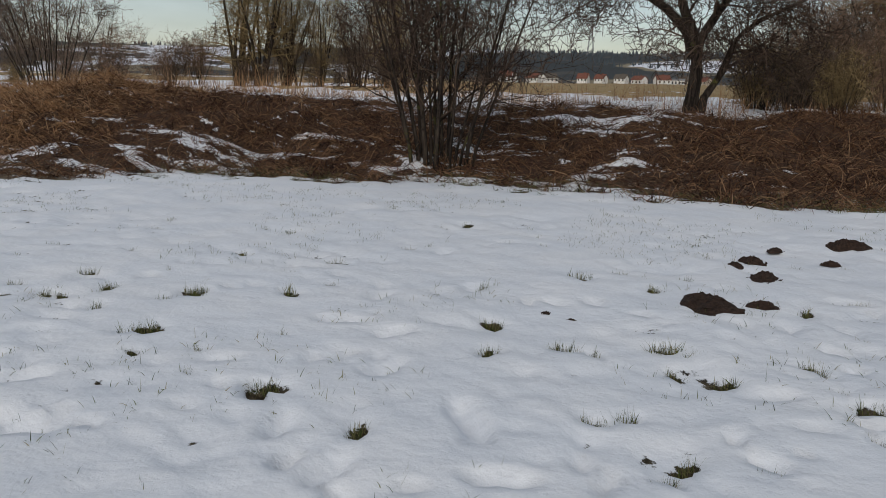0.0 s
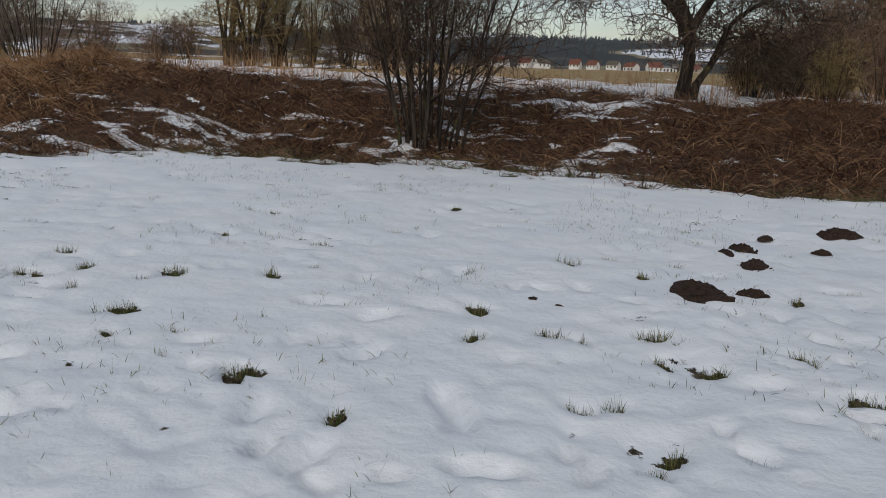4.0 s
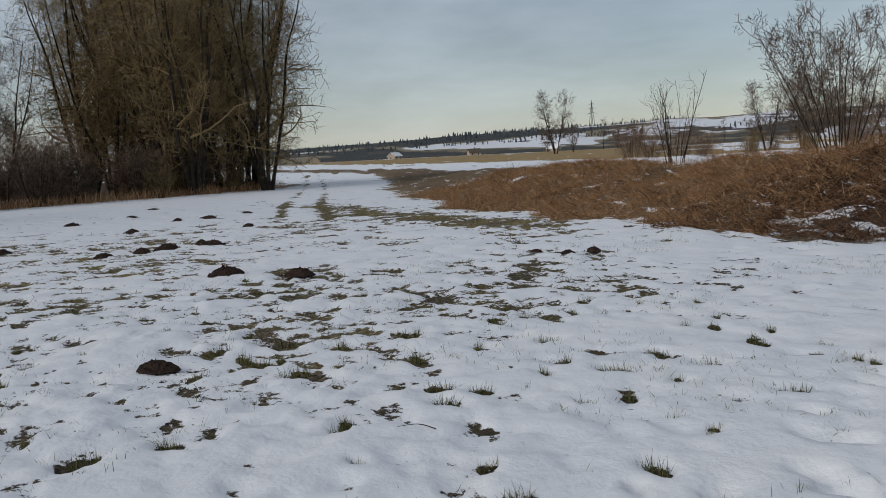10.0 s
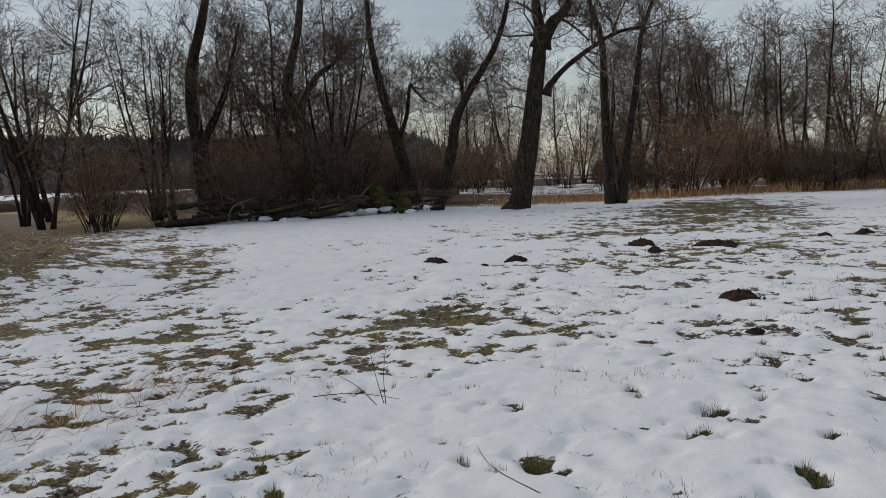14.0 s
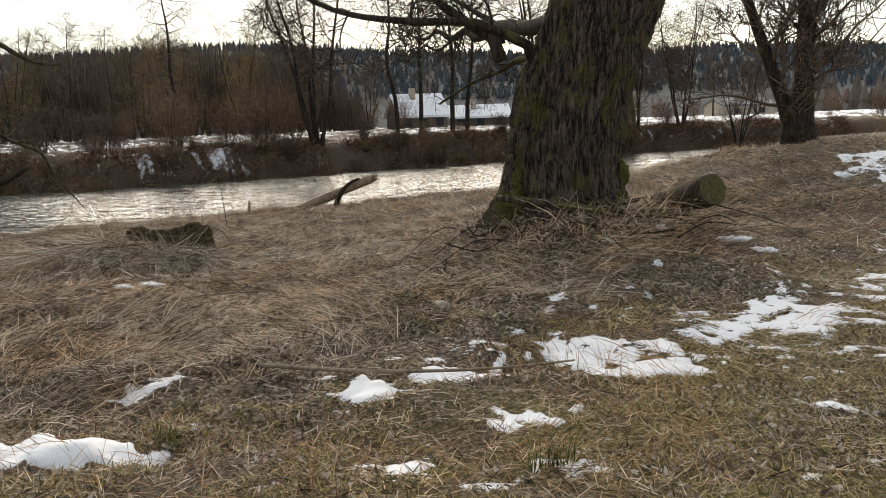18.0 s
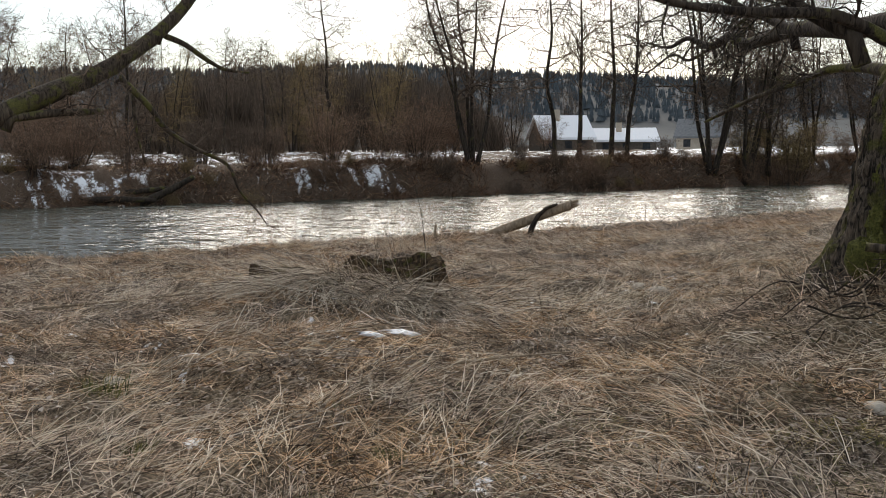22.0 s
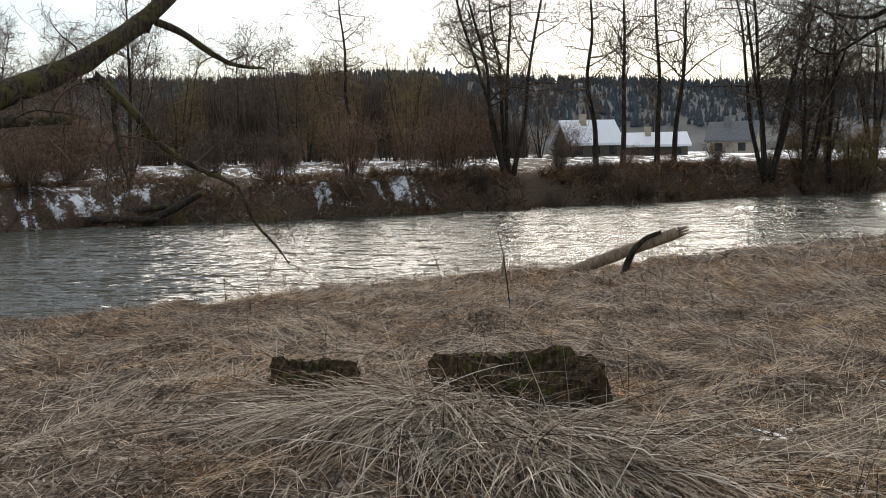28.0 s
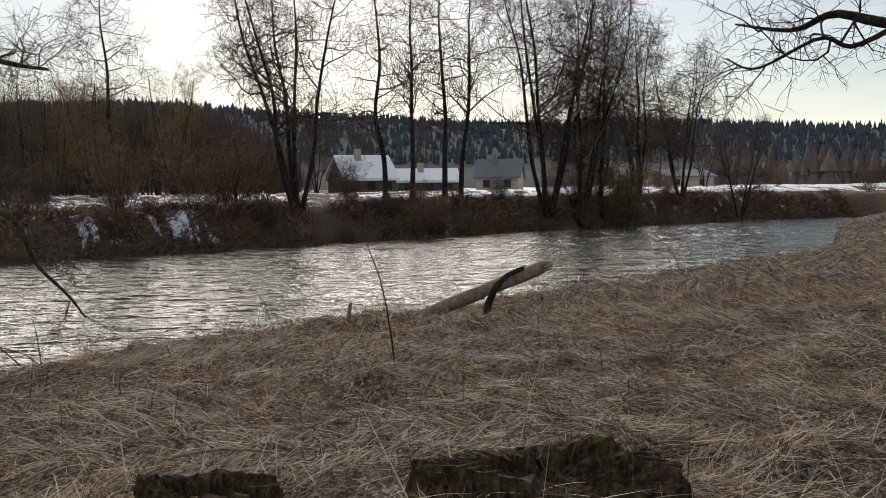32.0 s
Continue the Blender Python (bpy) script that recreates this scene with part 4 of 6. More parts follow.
put("multi", -240, 143, 40, 1.45)
scatter(("multi", "thick", "alder_b"), 22, 67, -420, -120, 150, 420, None, 0.6, 1.1, 12)

# the wood to the west
scatter(("willowy", "willowy_b", "willowy"), 15, 71, -80, -60, 0, 14, lambda x, y: y < 13 - (x + 60) * 0.0, 0.9, 1.25, 2.6)
scatter(("thick", "thick_b", "thick", "thick_c"), 28, 72, -70, -46, -16, 11, lambda x, y: np.abs(x + 52.5 + (y + 10) * 0.62) < 3.5, 0.6, 1.05, 1.3)
scatter(("alder", "alder_b", "multi", "alder", "multi"), 48, 73, -120, -58, -75, -6, lambda x, y: (x < -52 + 0.6 * y) | (y < -40), 0.75, 1.25, 3.0)
scatter(("thick", "thick_b", "thick"), 30, 74, -110, -58, -70, -8, lambda x, y: x < -50 + 0.5 * y, 0.7, 1.2, 2.5)
scatter(("alder", "multi", "alder_b", "thick"), 18, 79, -72, -56, -24, -6, None, 0.7, 1.0, 2.5)
scatter(("thick_b", "thick"), 14, 80, -48, -36, -36, -25, lambda x, y: y < -26 - 0.3 * (x + 36), 0.6, 1.0, 1.6)
# trunks that stand apart at its edge
EDGE = "dark bare tree at the edge of the wood"
tree("oak", EDGE, [([(0.1, -0.1, 0), (0, 0, 0.4), (-0.4, 0.4, 3.2), (-0.7, 0.6, 5.5), (-1.0, 0.8, 7.8), (-1.1, 0.6, 9.4), (-1.3, 0.5, 13)], 0.62, 0.14), ([(-1.0, 0.8, 7.6), (-1.2, 1.4, 8.5), (-1.5, 2.0, 9.3), (-1.9, 2.6, 12.5)], 0.36, 0.08), ([(-0.8, 1.1, 5.4), (-1.2, 2.1, 6.5), (-1.9, 3.9, 7.7), (-2.4, 5.2, 8.0)], 0.16, 0.05)], (13, 8, 7, 3), (4.2, 1.9, 0.9, 0.5), at=spot(-35.8, -17.1), seed=41, start=0.38, twig=0.009, spread=0.72, kink=0.15, flare=1.5)
tree("alder", EDGE, [([(0, 0, 0), (-0.3, -0.3, 4.3), (-0.6, -0.5, 7.8), (-0.6, -1.1, 9.9), (-0.7, -1.7, 13)], 0.27, 0.06), ([(-0.1, 0.5, 0), (-0.5, 0.8, 3.3), (-0.8, 1.1, 5.6), (-1.1, 1.3, 8.0), (-1.5, 1.8, 9.9), (-1.9, 2.3, 13)], 0.22, 0.05)], (14, 8, 6, 3), (2.8, 1.4, 0.7, 0.4), at=spot(-39.8, -14.1), seed=42, start=0.35, twig=0.008, kink=0.14)
tree("alder", "slanting bare tree with a broken kinked branch", [([(0.1, 0.3, 0), (0, 0, 0.9), (0, -0.9, 3.8), (0, -1.8, 6.8), (-0.1, -2.3, 9.1), (-0.3, -2.6, 13)], 0.40, 0.09), ([(0, -0.7, 3.6), (-0.2, -0.3, 4.8), (-0.3, -0.1, 6.3), (-0.5, 0.1, 6.0), (-0.6, 0.7, 5.4)], 0.13, 0.04)], (11, 8, 6, 3), (2.8, 1.4, 0.7, 0.4), at=spot(-36.9, -23.6), seed=48, start=0.45, twig=0.008, kink=0.15)
tree("alder", "slanting bare tree at the edge of the wood", [([(0.1, -0.2, 0), (0, 0, 0.5), (-0.4, 0.5, 3.0), (-0.6, 0.7, 4.4), (-1.0, 1.4, 5.9), (-1.5, 2.4, 7.7), (-1.8, 3.0, 9.7), (-2.2, 3.3, 13)], 0.33, 0.07), ([(-0.8, 1.0, 5.2), (-0.8, 0.9, 6.2)], 0.11, 0.09)], (11, 8, 6, 3), (2.6, 1.3, 0.7, 0.4), at=spot(-35.6, -21.2), seed=43, start=0.45, twig=0.008, kink=0.15)
tree("willow", "leaning mossy tree beside a heap of fallen logs", [([(0.2, 0.4, 0), (0, 0, 1.0), (0, -1.0, 4.1), (0.1, -1.7, 5.8), (-0.1, -1.6, 7.1), (-0.4, -1.2, 9.2), (-0.7, -1.1, 13)], 0.44, 0.1), ([(-0.1, -1.2, 5.0), (-0.4, -0.4, 6.4), (-0.7, 0.3, 6.9), (-1.0, 1.0, 7.7)], 0.18, 0.05), ([(0, -0.4, 3.0), (0.2, -2.6, 4.6), (0.3, -4.4, 6.6)], 0.2, 0.05)], (12, 8, 6, 3), (2.8, 1.4, 0.7, 0.4), at=spot(-31.3, -25.0), seed=44, start=0.4, twig=0.008, mat=M_WILLOW, kink=0.15)
tree("willow", "dark tree rising out of the thicket", [([(0, 0, 0), (0.1, -0.2, 3.0), (0, -0.6, 6.5), (0, 0.6, 10), (0, 0.5, 14)], 0.42, 0.1), ([(0, -0.2, 3.4), (0, 1.4, 5.6), (0, 2.5, 8.6)], 0.22, 0.05)], (14, 8, 6, 3), (3.0, 1.4, 0.7, 0.4), at=spot(-28.5, -29.5), seed=46, start=0.3, twig=0.008)
tree("fork_tree", "slanting bare tree by the river path", [([(0, 0, 0), (0.9, -0.2, 1.6), (2.0, -0.4, 4.0), (2.6, -0.6, 7.0)], 0.22, 0.05), ([(0.1, 0, 0.2), (0.5, 0, 2.2), (0.9, 0, 5.0), (1.0, 0, 8.5)], 0.17, 0.04)], (12, 6, 5), (2.4, 1.1, 0.6), at=spot(-29, -41.5), seed=47, twig=0.008)
scatter(("thick", "thick_b", "thick"), 5, 75, -33, -20.5, -33, -26.5, lambda x, y: (x + 20.5) * 0.25 + y < -27.0, 0.6, 1.0, 1.0)
scatter(("multi", "alder_b"), 5, 76, -36, -23, -40, -31, None, 0.6, 0.9, 2.0)

# ---- far bank of the river ----
put("spread", 9.6, -58.5, 20, 1.0)
put("alder", 4.6, -63.5, 70, 1.05)
put("alder_b", 2.9, -64.0, 200, 1.1)
put("alder", 0.6, -66.5, 300, 1.1)
put("alder_b", -0.5, -66.8, 100, 1.1)
put("spread", -6.5, -67.5, 140, 1.15)
put("spread", -9.0, -68.6, 250, 1.0)
put("alder_b", -10.8, -69.5, 30, 1.1)
put("alder", 21.0, -66, 10, 1.0)
put("alder_b", 34.0, -60, 80, 1.0)
put("multi", 41, -52, 10, 0.9)
scatter(("thick_b", "thick_c", "thick"), 80, 81, -16, 46, -70, -40, lambda x, y: np.abs(far_bank(x) - y - 2.3) < 1.9, 0.22, 0.5, 0.8)
scatter(("thick", "thick", "thick_b"), 34, 82, 8, 66, -84, -40, lambda x, y: np.abs(far_bank(x) - y - 9) < 6.5, 0.45, 0.9, 1.4)
scatter(("alder", "alder_b", "multi"), 12, 83, 14, 75, -95, -55, lambda x, y: far_bank(x) - y > 18, 0.7, 0.95, 3.0)
scatter(("thick", "thick_c", "multi"), 10, 84, -60, -12, -100, -68, lambda x, y: np.abs(far_bank(x) - y - 3.5) < 2.0, 0.35, 0.6, 2.5)
put("multi", -11.0, -70.5, 60, 0.55)
put("thick_c", -12.5, -70.0, 20, 1.5)
put("thick_c", -9.6, -69.5, 120, 1.4)
put("spread", -14.8, -73.0, 75, 0.8)
put("spread", -19.0, -75.5, 310, 0.75)
scatter(("willowy", "multi", "willowy_b", "thick"), 12, 86, 14, 70, -112, -90, None, 0.6, 0.85, 4)
scatter(("multi", "thick", "alder", "thick"), 30, 85, -70, 90, -170, -84, lambda x, y: y < -100 + 0.25 * x, 0.5, 0.9, 5.0)

# ---- near bank: the great willow, the double tree, the bough over the river ----
def great_willow():
    top = thing("great_willow", "huge old willow with deeply furrowed mossy bark", "tree", at=spot(-0.62, -14.2))
    line = smooth_line([(0.08, 0, -0.5), (0.05, 0, 0.2), (0.0, 0, 0.9), (-0.16, -0.05, 1.8), (-0.62, -0.1, 3.0), (-1.15, -0.1, 4.4), (-1.6, -0.1, 6.0)], 190)
    sides = 220
    a = np.arange(sides) * 2 * np.pi / sides
    v = []
    for p in line:
        h = p[2]
        r0 = 0.80 + 0.012 * h + 0.22 * math.exp(-max(h, -0.3) / 0.4)
        root = 0.13 * math.exp(-max(h, 0) / 0.5) * np.cos(5 * a + 0.6) + 0.05 * np.cos(3 * a + 1.3 + h * 0.4)
        twist = a + 0.12 * h
        fur = fbm(twist * 5.2, np.full(sides, h * 1.5), 1.0, 3, 95) * 0.16 + np.abs(fbm(twist * 11.0, np.full(sides, h * 2.4), 1.0, 2, 96)) * -0.24 - np.abs(fbm(twist * 21.0, np.full(sides, h * 3.4), 1.0, 2, 97)) * 0.12
        rr = r0 + root + fur
        v.append(np.stack([p[0] + rr * np.cos(a), p[1] + rr * np.sin(a), np.full(sides, h)], -1))
    i, j = np.meshgrid(np.arange(len(line) - 1), np.arange(sides), indexing="ij")
    k = (j + 1) % sides
    f = np.stack([i * sides + j, i * sides + k, (i + 1) * sides + k, (i + 1) * sides + j], -1).reshape(-1, 4)
    part("trunk", np.concatenate(v), f, M_WILLOW, top, smooth=True)
    heap = Heap()
    r = np.random.default_rng(400)
    th, ph = np.meshgrid(np.linspace(0.05, 3.09, 12), np.linspace(0, 6.28, 18, False), indexing="ij")
    q = np.stack([np.sin(th) * np.cos(ph), np.sin(th) * np.sin(ph), np.cos(th) * 1.3], -1) * 0.17 * (1 + 0.06 * r.standard_normal((12, 18, 1)))
    heap.add(q.reshape(-1, 3) * np.array([0.9, 0.7, 1]) + np.array([0.92, 0.45, 0.1]), [[m * 18 + c, (m + 1) * 18 + c, (m + 1) * 18 + (c + 1) % 18, m * 18 + (c + 1) % 18] for m in range(11) for c in range(18)])
    heap.make("moss_cushion", M_MOSS, top, "green moss cushion")
    for b, z, sz in ((20, 0.45, 0.11), (10, 0.95, 0.09), (30, 0.12, 0.14), (15, 1.45, 0.08), (155, 0.5, 0.10), (163, 1.1, 0.08), (60, 0.1, 0.09), (135, 0.08, 0.11)):
        heap = Heap()
        rad = 0.68 + 0.26 * math.exp(-z / 0.45)
        q = np.stack([np.sin(th) * np.cos(ph), np.sin(th) * np.sin(ph), np.cos(th) * 1.8], -1) * sz * (1 + 0.09 * r.standard_normal((12, 18, 1)))
        heap.add(q.reshape(-1, 3) + np.array([rad * math.cos(radians(b)) - 0.05 * z, rad * math.sin(radians(b)), z]), [[m * 18 + c, (m + 1) * 18 + c, (m + 1) * 18 + (c + 1) % 18, m * 18 + (c + 1) % 18] for m in range(11) for c in range(18)])
        heap.make("moss_cushion", M_MOSS, top, "green moss cushion")


great_willow()
tree("side_bough", "tangled dark willow bough full of fine twigs", [([(-0.2, -14.2, 2.6), (0.6, -13.9, 2.95), (1.6, -13.7, 3.0), (2.6, -13.6, 3.2), (3.8, -13.4, 3.9)], 0.08, 0.02), ([(0.3, -14.0, 2.7), (1.0, -14.3, 3.2), (1.7, -14.4, 3.9), (2.2, -14.6, 4.8)], 0.09, 0.02)], (10, 7, 5), (1.1, 0.6, 0.35), 0.78, 0.05, 0.25, seed=27, mat=M_BARK, twigs=M_BARK, start=0.15, flare=1.0, category="branch", twig=0.006)
tree("overhanging_bough", "long crooked willow bough hanging towards the river", [([(-0.8, -14.4, 2.9), (-0.6, -15.6, 3.1), (-0.35, -16.6, 3.15), (0.0, -18.1, 3.35), (0.4, -19.6, 3.32), (0.6, -20.0, 3.5), (0.9, -20.4, 3.38), (1.2, -21.1, 3.62), (1.5, -21.5, 3.5), (1.9, -22.2, 3.7)], 0.17, 0.012), ([(0.8, -20.3, 3.42), (1.2, -20.7, 3.18), (1.5, -20.9, 3.3), (1.9, -21.6, 3.05), (2.2, -21.8, 3.2)], 0.035, 0.01), ([(0.0, -18.0, 3.3), (0.4, -18.9, 3.7), (1.1, -19.7, 4.2), (1.9, -20.9, 4.4)], 0.07, 0.02)], (9, 6, 5), (1.5, 0.8, 0.4), 0.72, 0.02, 0.22, seed=24, mat=M_BARK, start=0.3, flare=1.0, category="branch", twig=0.0042, kink=0.16, twigs=M_BARK)
tree("broken_bough", "pale broken mossy bough on the riverside of the willow", [([(-0.7, -14.6, 2.3), (-0.45, -15.8, 2.55), (-0.36, -16.5, 2.64), (-0.14, -17.0, 2.64), (0.05, -17.6, 2.53), (0.6, -18.0, 2.33), (1.2, -18.7, 2.0)], 0.085, 0.02)], (12, 7, 4), (1.0, 0.5, 0.25), 0.75, 0.0, 0.3, seed=25, mat=M_MOSSY, twigs=M_BARK, start=0.45, flare=1.0, category="branch", twig=0.004, kink=0.2)
tree("double_tree", "dark tree with two trunks from one foot", [([(0, 0, 0), (-0.05, 0, 1.5), (-0.1, 0, 3.2), (-0.1, 0, 6.0), (-0.3, 0, 9.0)], 0.34, 0.08), ([(0.2, 0, 0.2), (0.6, 0.1, 1.3), (1.5, 0.2, 3.6), (2.4, 0.2, 6.5)], 0.25, 0.06), ([(-0.1, 0, 3.0), (-0.9, 0.1, 4.4), (-1.7, 0.1, 6.2)], 0.10, 0.03)], (20, 9, 7, 3), (2.8, 1.3, 0.65, 0.35), at=spot(-8.35, -24.9), seed=22, start=0.2, twig=0.012)
tree("leaning_willow", "mossy half-fallen willow leaning over the river", [
    ([(19.5, -18.0, -0.8), (17.0, -19.6, 1.2), (14.9, -21.4, 2.7), (14.2, -23.2, 3.5), (13.4, -24.6, 4.6), (12.7, -25.6, 6.0), (12.3, -26.2, 7.6)], 0.30, 0.10),
    ([(13.5, -24.5, 4.5), (13.1, -25.1, 4.3), (12.7, -25.5, 3.95), (12.35, -25.7, 3.72), (12.0, -25.8, 3.64), (11.7, -26.0, 3.62)], 0.085, 0.022),
    ([(14.0, -23.3, 3.45), (13.3, -23.5, 2.68), (13.05, -23.8, 2.15), (12.5, -24.2, 1.66), (11.8, -24.5, 1.25), (11.5, -24.5, 0.6), (11.1, -24.6, 0.1), (10.9, -24.7, -0.25)], 0.085, 0.01),
    ([(13.6, -23.4, 3.0), (13.65, -23.5, 2.2), (13.5, -23.6, 1.3)], 0.06, 0.02),
    ([(15.2, -20.9, 2.3), (14.5, -21.6, 2.45), (13.9, -22.5, 2.5)], 0.10, 0.075)], (10, 7, 5, 3), (1.5, 0.8, 0.4, 0.2), 0.68, 0.02, 0.18, seed=23, mat=M_MOSSY, start=0.4, flare=1.1, twig=0.0042, kink=0.16)
scatter(("thick_b", "thick", "thick_b"), 6, 77, -36, -25, -31.5, -24, lambda x, y: np.abs(y + 28.5 - (x + 25.5) * -0.55) < 1.8, 0.5, 1.0, 1.0)
scatter(("multi", "alder_b"), 5, 78, -40, -27, -36, -26, lambda x, y: y < -28.5 - (x + 25.5) * 0.55, 0.6, 0.9, 1.6)

# ---- far land: hills, woods on them, village, pylons ----


def ridge(name, label, lo, hi, near, far, crest, mat, seed):
    """Rising land from near to far metres away, between two bearings in degrees; crest: bearing to height."""
    na, nr = 160, 26
    v, f = [], []
    for i in range(na):
        b = lo + (hi - lo) * i / (na - 1)
        top = crest(b)
        for j in range(nr):
            q = j / (nr - 1)
            d = near + (far - near) * q
            x, y = -math.sin(radians(b)) * d, math.cos(radians(b)) * d
            up = math.sin(min(q / 0.8, 1) * math.pi / 2) ** 1.5 if q < 0.8 else 1 - (q - 0.8) * 0.8
            fade = min(1, (b - lo) / 4, (hi - b) / 4) if 0 < i < na - 1 else 0
            z = 2.0 + (top - 2.0) * up * fade + 0.05 * top * float(fbm(np.array([x]), np.array([y]), 90, 3, seed)[0]) * 4 * up
            v.append((x, y, z - (3 if j == 0 else 0)))
    for i in range(na - 1):
        f += [[i * nr + j, i * nr + j + 1, (i + 1) * nr + j + 1, (i + 1) * nr + j] for j in range(nr - 1)]
    return tagged(part(name, v, f, mat, smooth=True), label, "hill", kind="structure"), v, nr


def hill_fields(g):
    n, m = g.noise(0.006, 4, 0.5, stretch=(1.0, 1.0, 4.0)), g.noise(0.03, 3)
    col = g.ramp(n, (0.36, (0.04, 0.046, 0.048)), (0.485, (0.048, 0.052, 0.05)), (0.495, (0.20, 0.17, 0.115)), (0.535, (0.26, 0.22, 0.145)), (0.545, (0.70, 0.72, 0.76)), (0.7, (0.76, 0.78, 0.82)))
    return g.mix(g.step(m, 0.56, 0.6), col, (0.07, 0.068, 0.06)), None


M_HILL = material("hill_fields", hill_fields, 0.95)
# wooded slope, its colour shifted to blue-grey to imitate haze
M_SLOPE_HAZED = material("hazed_wooded_slope", plain_look((0.045, 0.053, 0.06), (0.085, 0.09, 0.092), 0.05), 0.95)


def north_crest(b):
    return float(np.interp(b, (-20, 2, 10, 20, 30, 36, 47, 56, 66, 75, 85, 100), (40, 42, 42, 40, 37, 36, 36, 33, 30, 23, 17, 11)))


def south_crest(b):
    return float(np.interp(b, (120, 147, 153, 160, 175, 184, 190, 200, 207, 240), (27, 29, 33, 38, 40, 44, 49, 48, 45, 39)))


_, nv, nn = ridge("hill_north", "low snowy hills of fields and woods", -20, 104, 640, 1150, north_crest, M_HILL, 71)
_, sv, sn = ridge("hill_south", "dark wooded hillside across the river", 118, 244, 260, 640, south_crest, M_SLOPE_HAZED, 72)


def firs(name, label, pts, lo, hi, seed, mat):
    """Far conifers, one small ragged cone each, in one mesh."""
    r = np.random.default_rng(seed)
    heap = Heap()
    for x, y, z in pts:
        h = r.uniform(lo, hi)
        w = h * r.uniform(0.2, 0.34)
        a = np.arange(5) * 2 * np.pi / 5 + r.uniform(0, 6)
        for base, top, wide in ((0.0, 0.6, 1.0), (0.38, 1.0, 0.68)):
            ring = np.stack([x + w * wide * np.cos(a) * r.uniform(0.7, 1.2, 5), y + w * wide * np.sin(a) * r.uniform(0.7, 1.2, 5), np.full(5, z + h * base)], -1)
            heap.add(np.concatenate([ring, [[x, y, z + h * top]]]), [[q, (q + 1) % 5, 5] for q in range(5)])
    return tagged(heap.make(name, mat), label, "forest", kind="stuff")


def on_ridge(v, nr, n, seed, lo, hi, keep=None):
    r = np.random.default_rng(seed)
    out = []
    for _ in range(n):
        i, j = int(r.integers(len(v) // nr)), int(r.integers(lo, hi))
        x, y, z = v[i * nr + j]
        if keep is None or keep(x, y):
            out.append((x + r.uniform(-8, 8), y + r.uniform(-8, 8), z - 1))
    return out


firs("fir_forest", "dark fir forest on the hillside", on_ridge(sv, sn, 13000, 81, 5, 24), 2.5, 6.5, 82, M_FOREST_HAZED)
firs("hill_woods", "dark woods on the far hills", on_ridge(nv, nn, 6500, 83, 8, 24, lambda x, y: fbm(np.array([x]), np.array([y]), 140, 2, 84)[0] > 0.03 or y > 900), 2.5, 6, 85, M_FOREST_HAZED)
firs("field_woods", "bare woods and hedges at the edge of the fields", [(x, y, 3.0) for x, y, _ in on_ridge(nv, nn, 1400, 86, 0, 5)], 1.5, 3.6, 87, M_FARWOOD)
def knoll_woods():
    """Bare brown woods on a low knoll: each tree a fan of upright limbs and twigs."""
    global rng
    rng = np.random.default_rng(591)
    b, d = rng.uniform(186, 209, 900), rng.uniform(112, 165, 900)
    x, y = -np.sin(np.radians(b)) * d, np.cos(np.radians(b)) * d
    base = 5.5 * np.interp(b, (186, 191, 200, 205, 209), (0, 0.8, 1, 0.8, 0)) * sstep(d, 105, 150)
    h = rng.uniform(8, 12.5, 900) * np.interp(b, (186, 190, 206, 209), (0.6, 1, 1, 0.7))
    n = 34
    x, y, base, h = (np.repeat(v, n) for v in (x, y, base, h))
    q = rng.uniform(0.0, 0.62, len(x))
    root = np.stack([x, y, base + h * q - 0.4], -1)
    az, out = rng.uniform(0, 2 * np.pi, len(x)), rng.uniform(0.05, 0.42, len(x))
    way = np.stack([np.cos(az) * out, np.sin(az) * out, np.ones(len(x))], -1) * (h * (1.02 - q) * rng.uniform(0.5, 1.0, len(x)))[:, None]
    heap = Heap()
    heap.blades(root, way, rng.uniform(0.05, 0.2, len(x)), rng.uniform(0, 0.1, len(x)), 2)
    tagged(heap.make("knoll_woods", M_KNOLL), "bare brown woods on a low knoll across the river", "woods", kind="stuff")


M_KNOLL = material("bare_brown_woods", blade_look((0.05, 0.036, 0.027), (0.095, 0.07, 0.052), (0.16, 0.118, 0.088)), 0.95)
knoll_woods()
firs("valley_woods", "bare brown woods in the valley across the river", [(x * 0.9, y * 0.9, 0.5) for x, y, _ in on_ridge(sv, sn, 900, 88, 0, 4, lambda x, y: x > 60 or x < -110)], 6, 12, 89, M_FARWOOD)


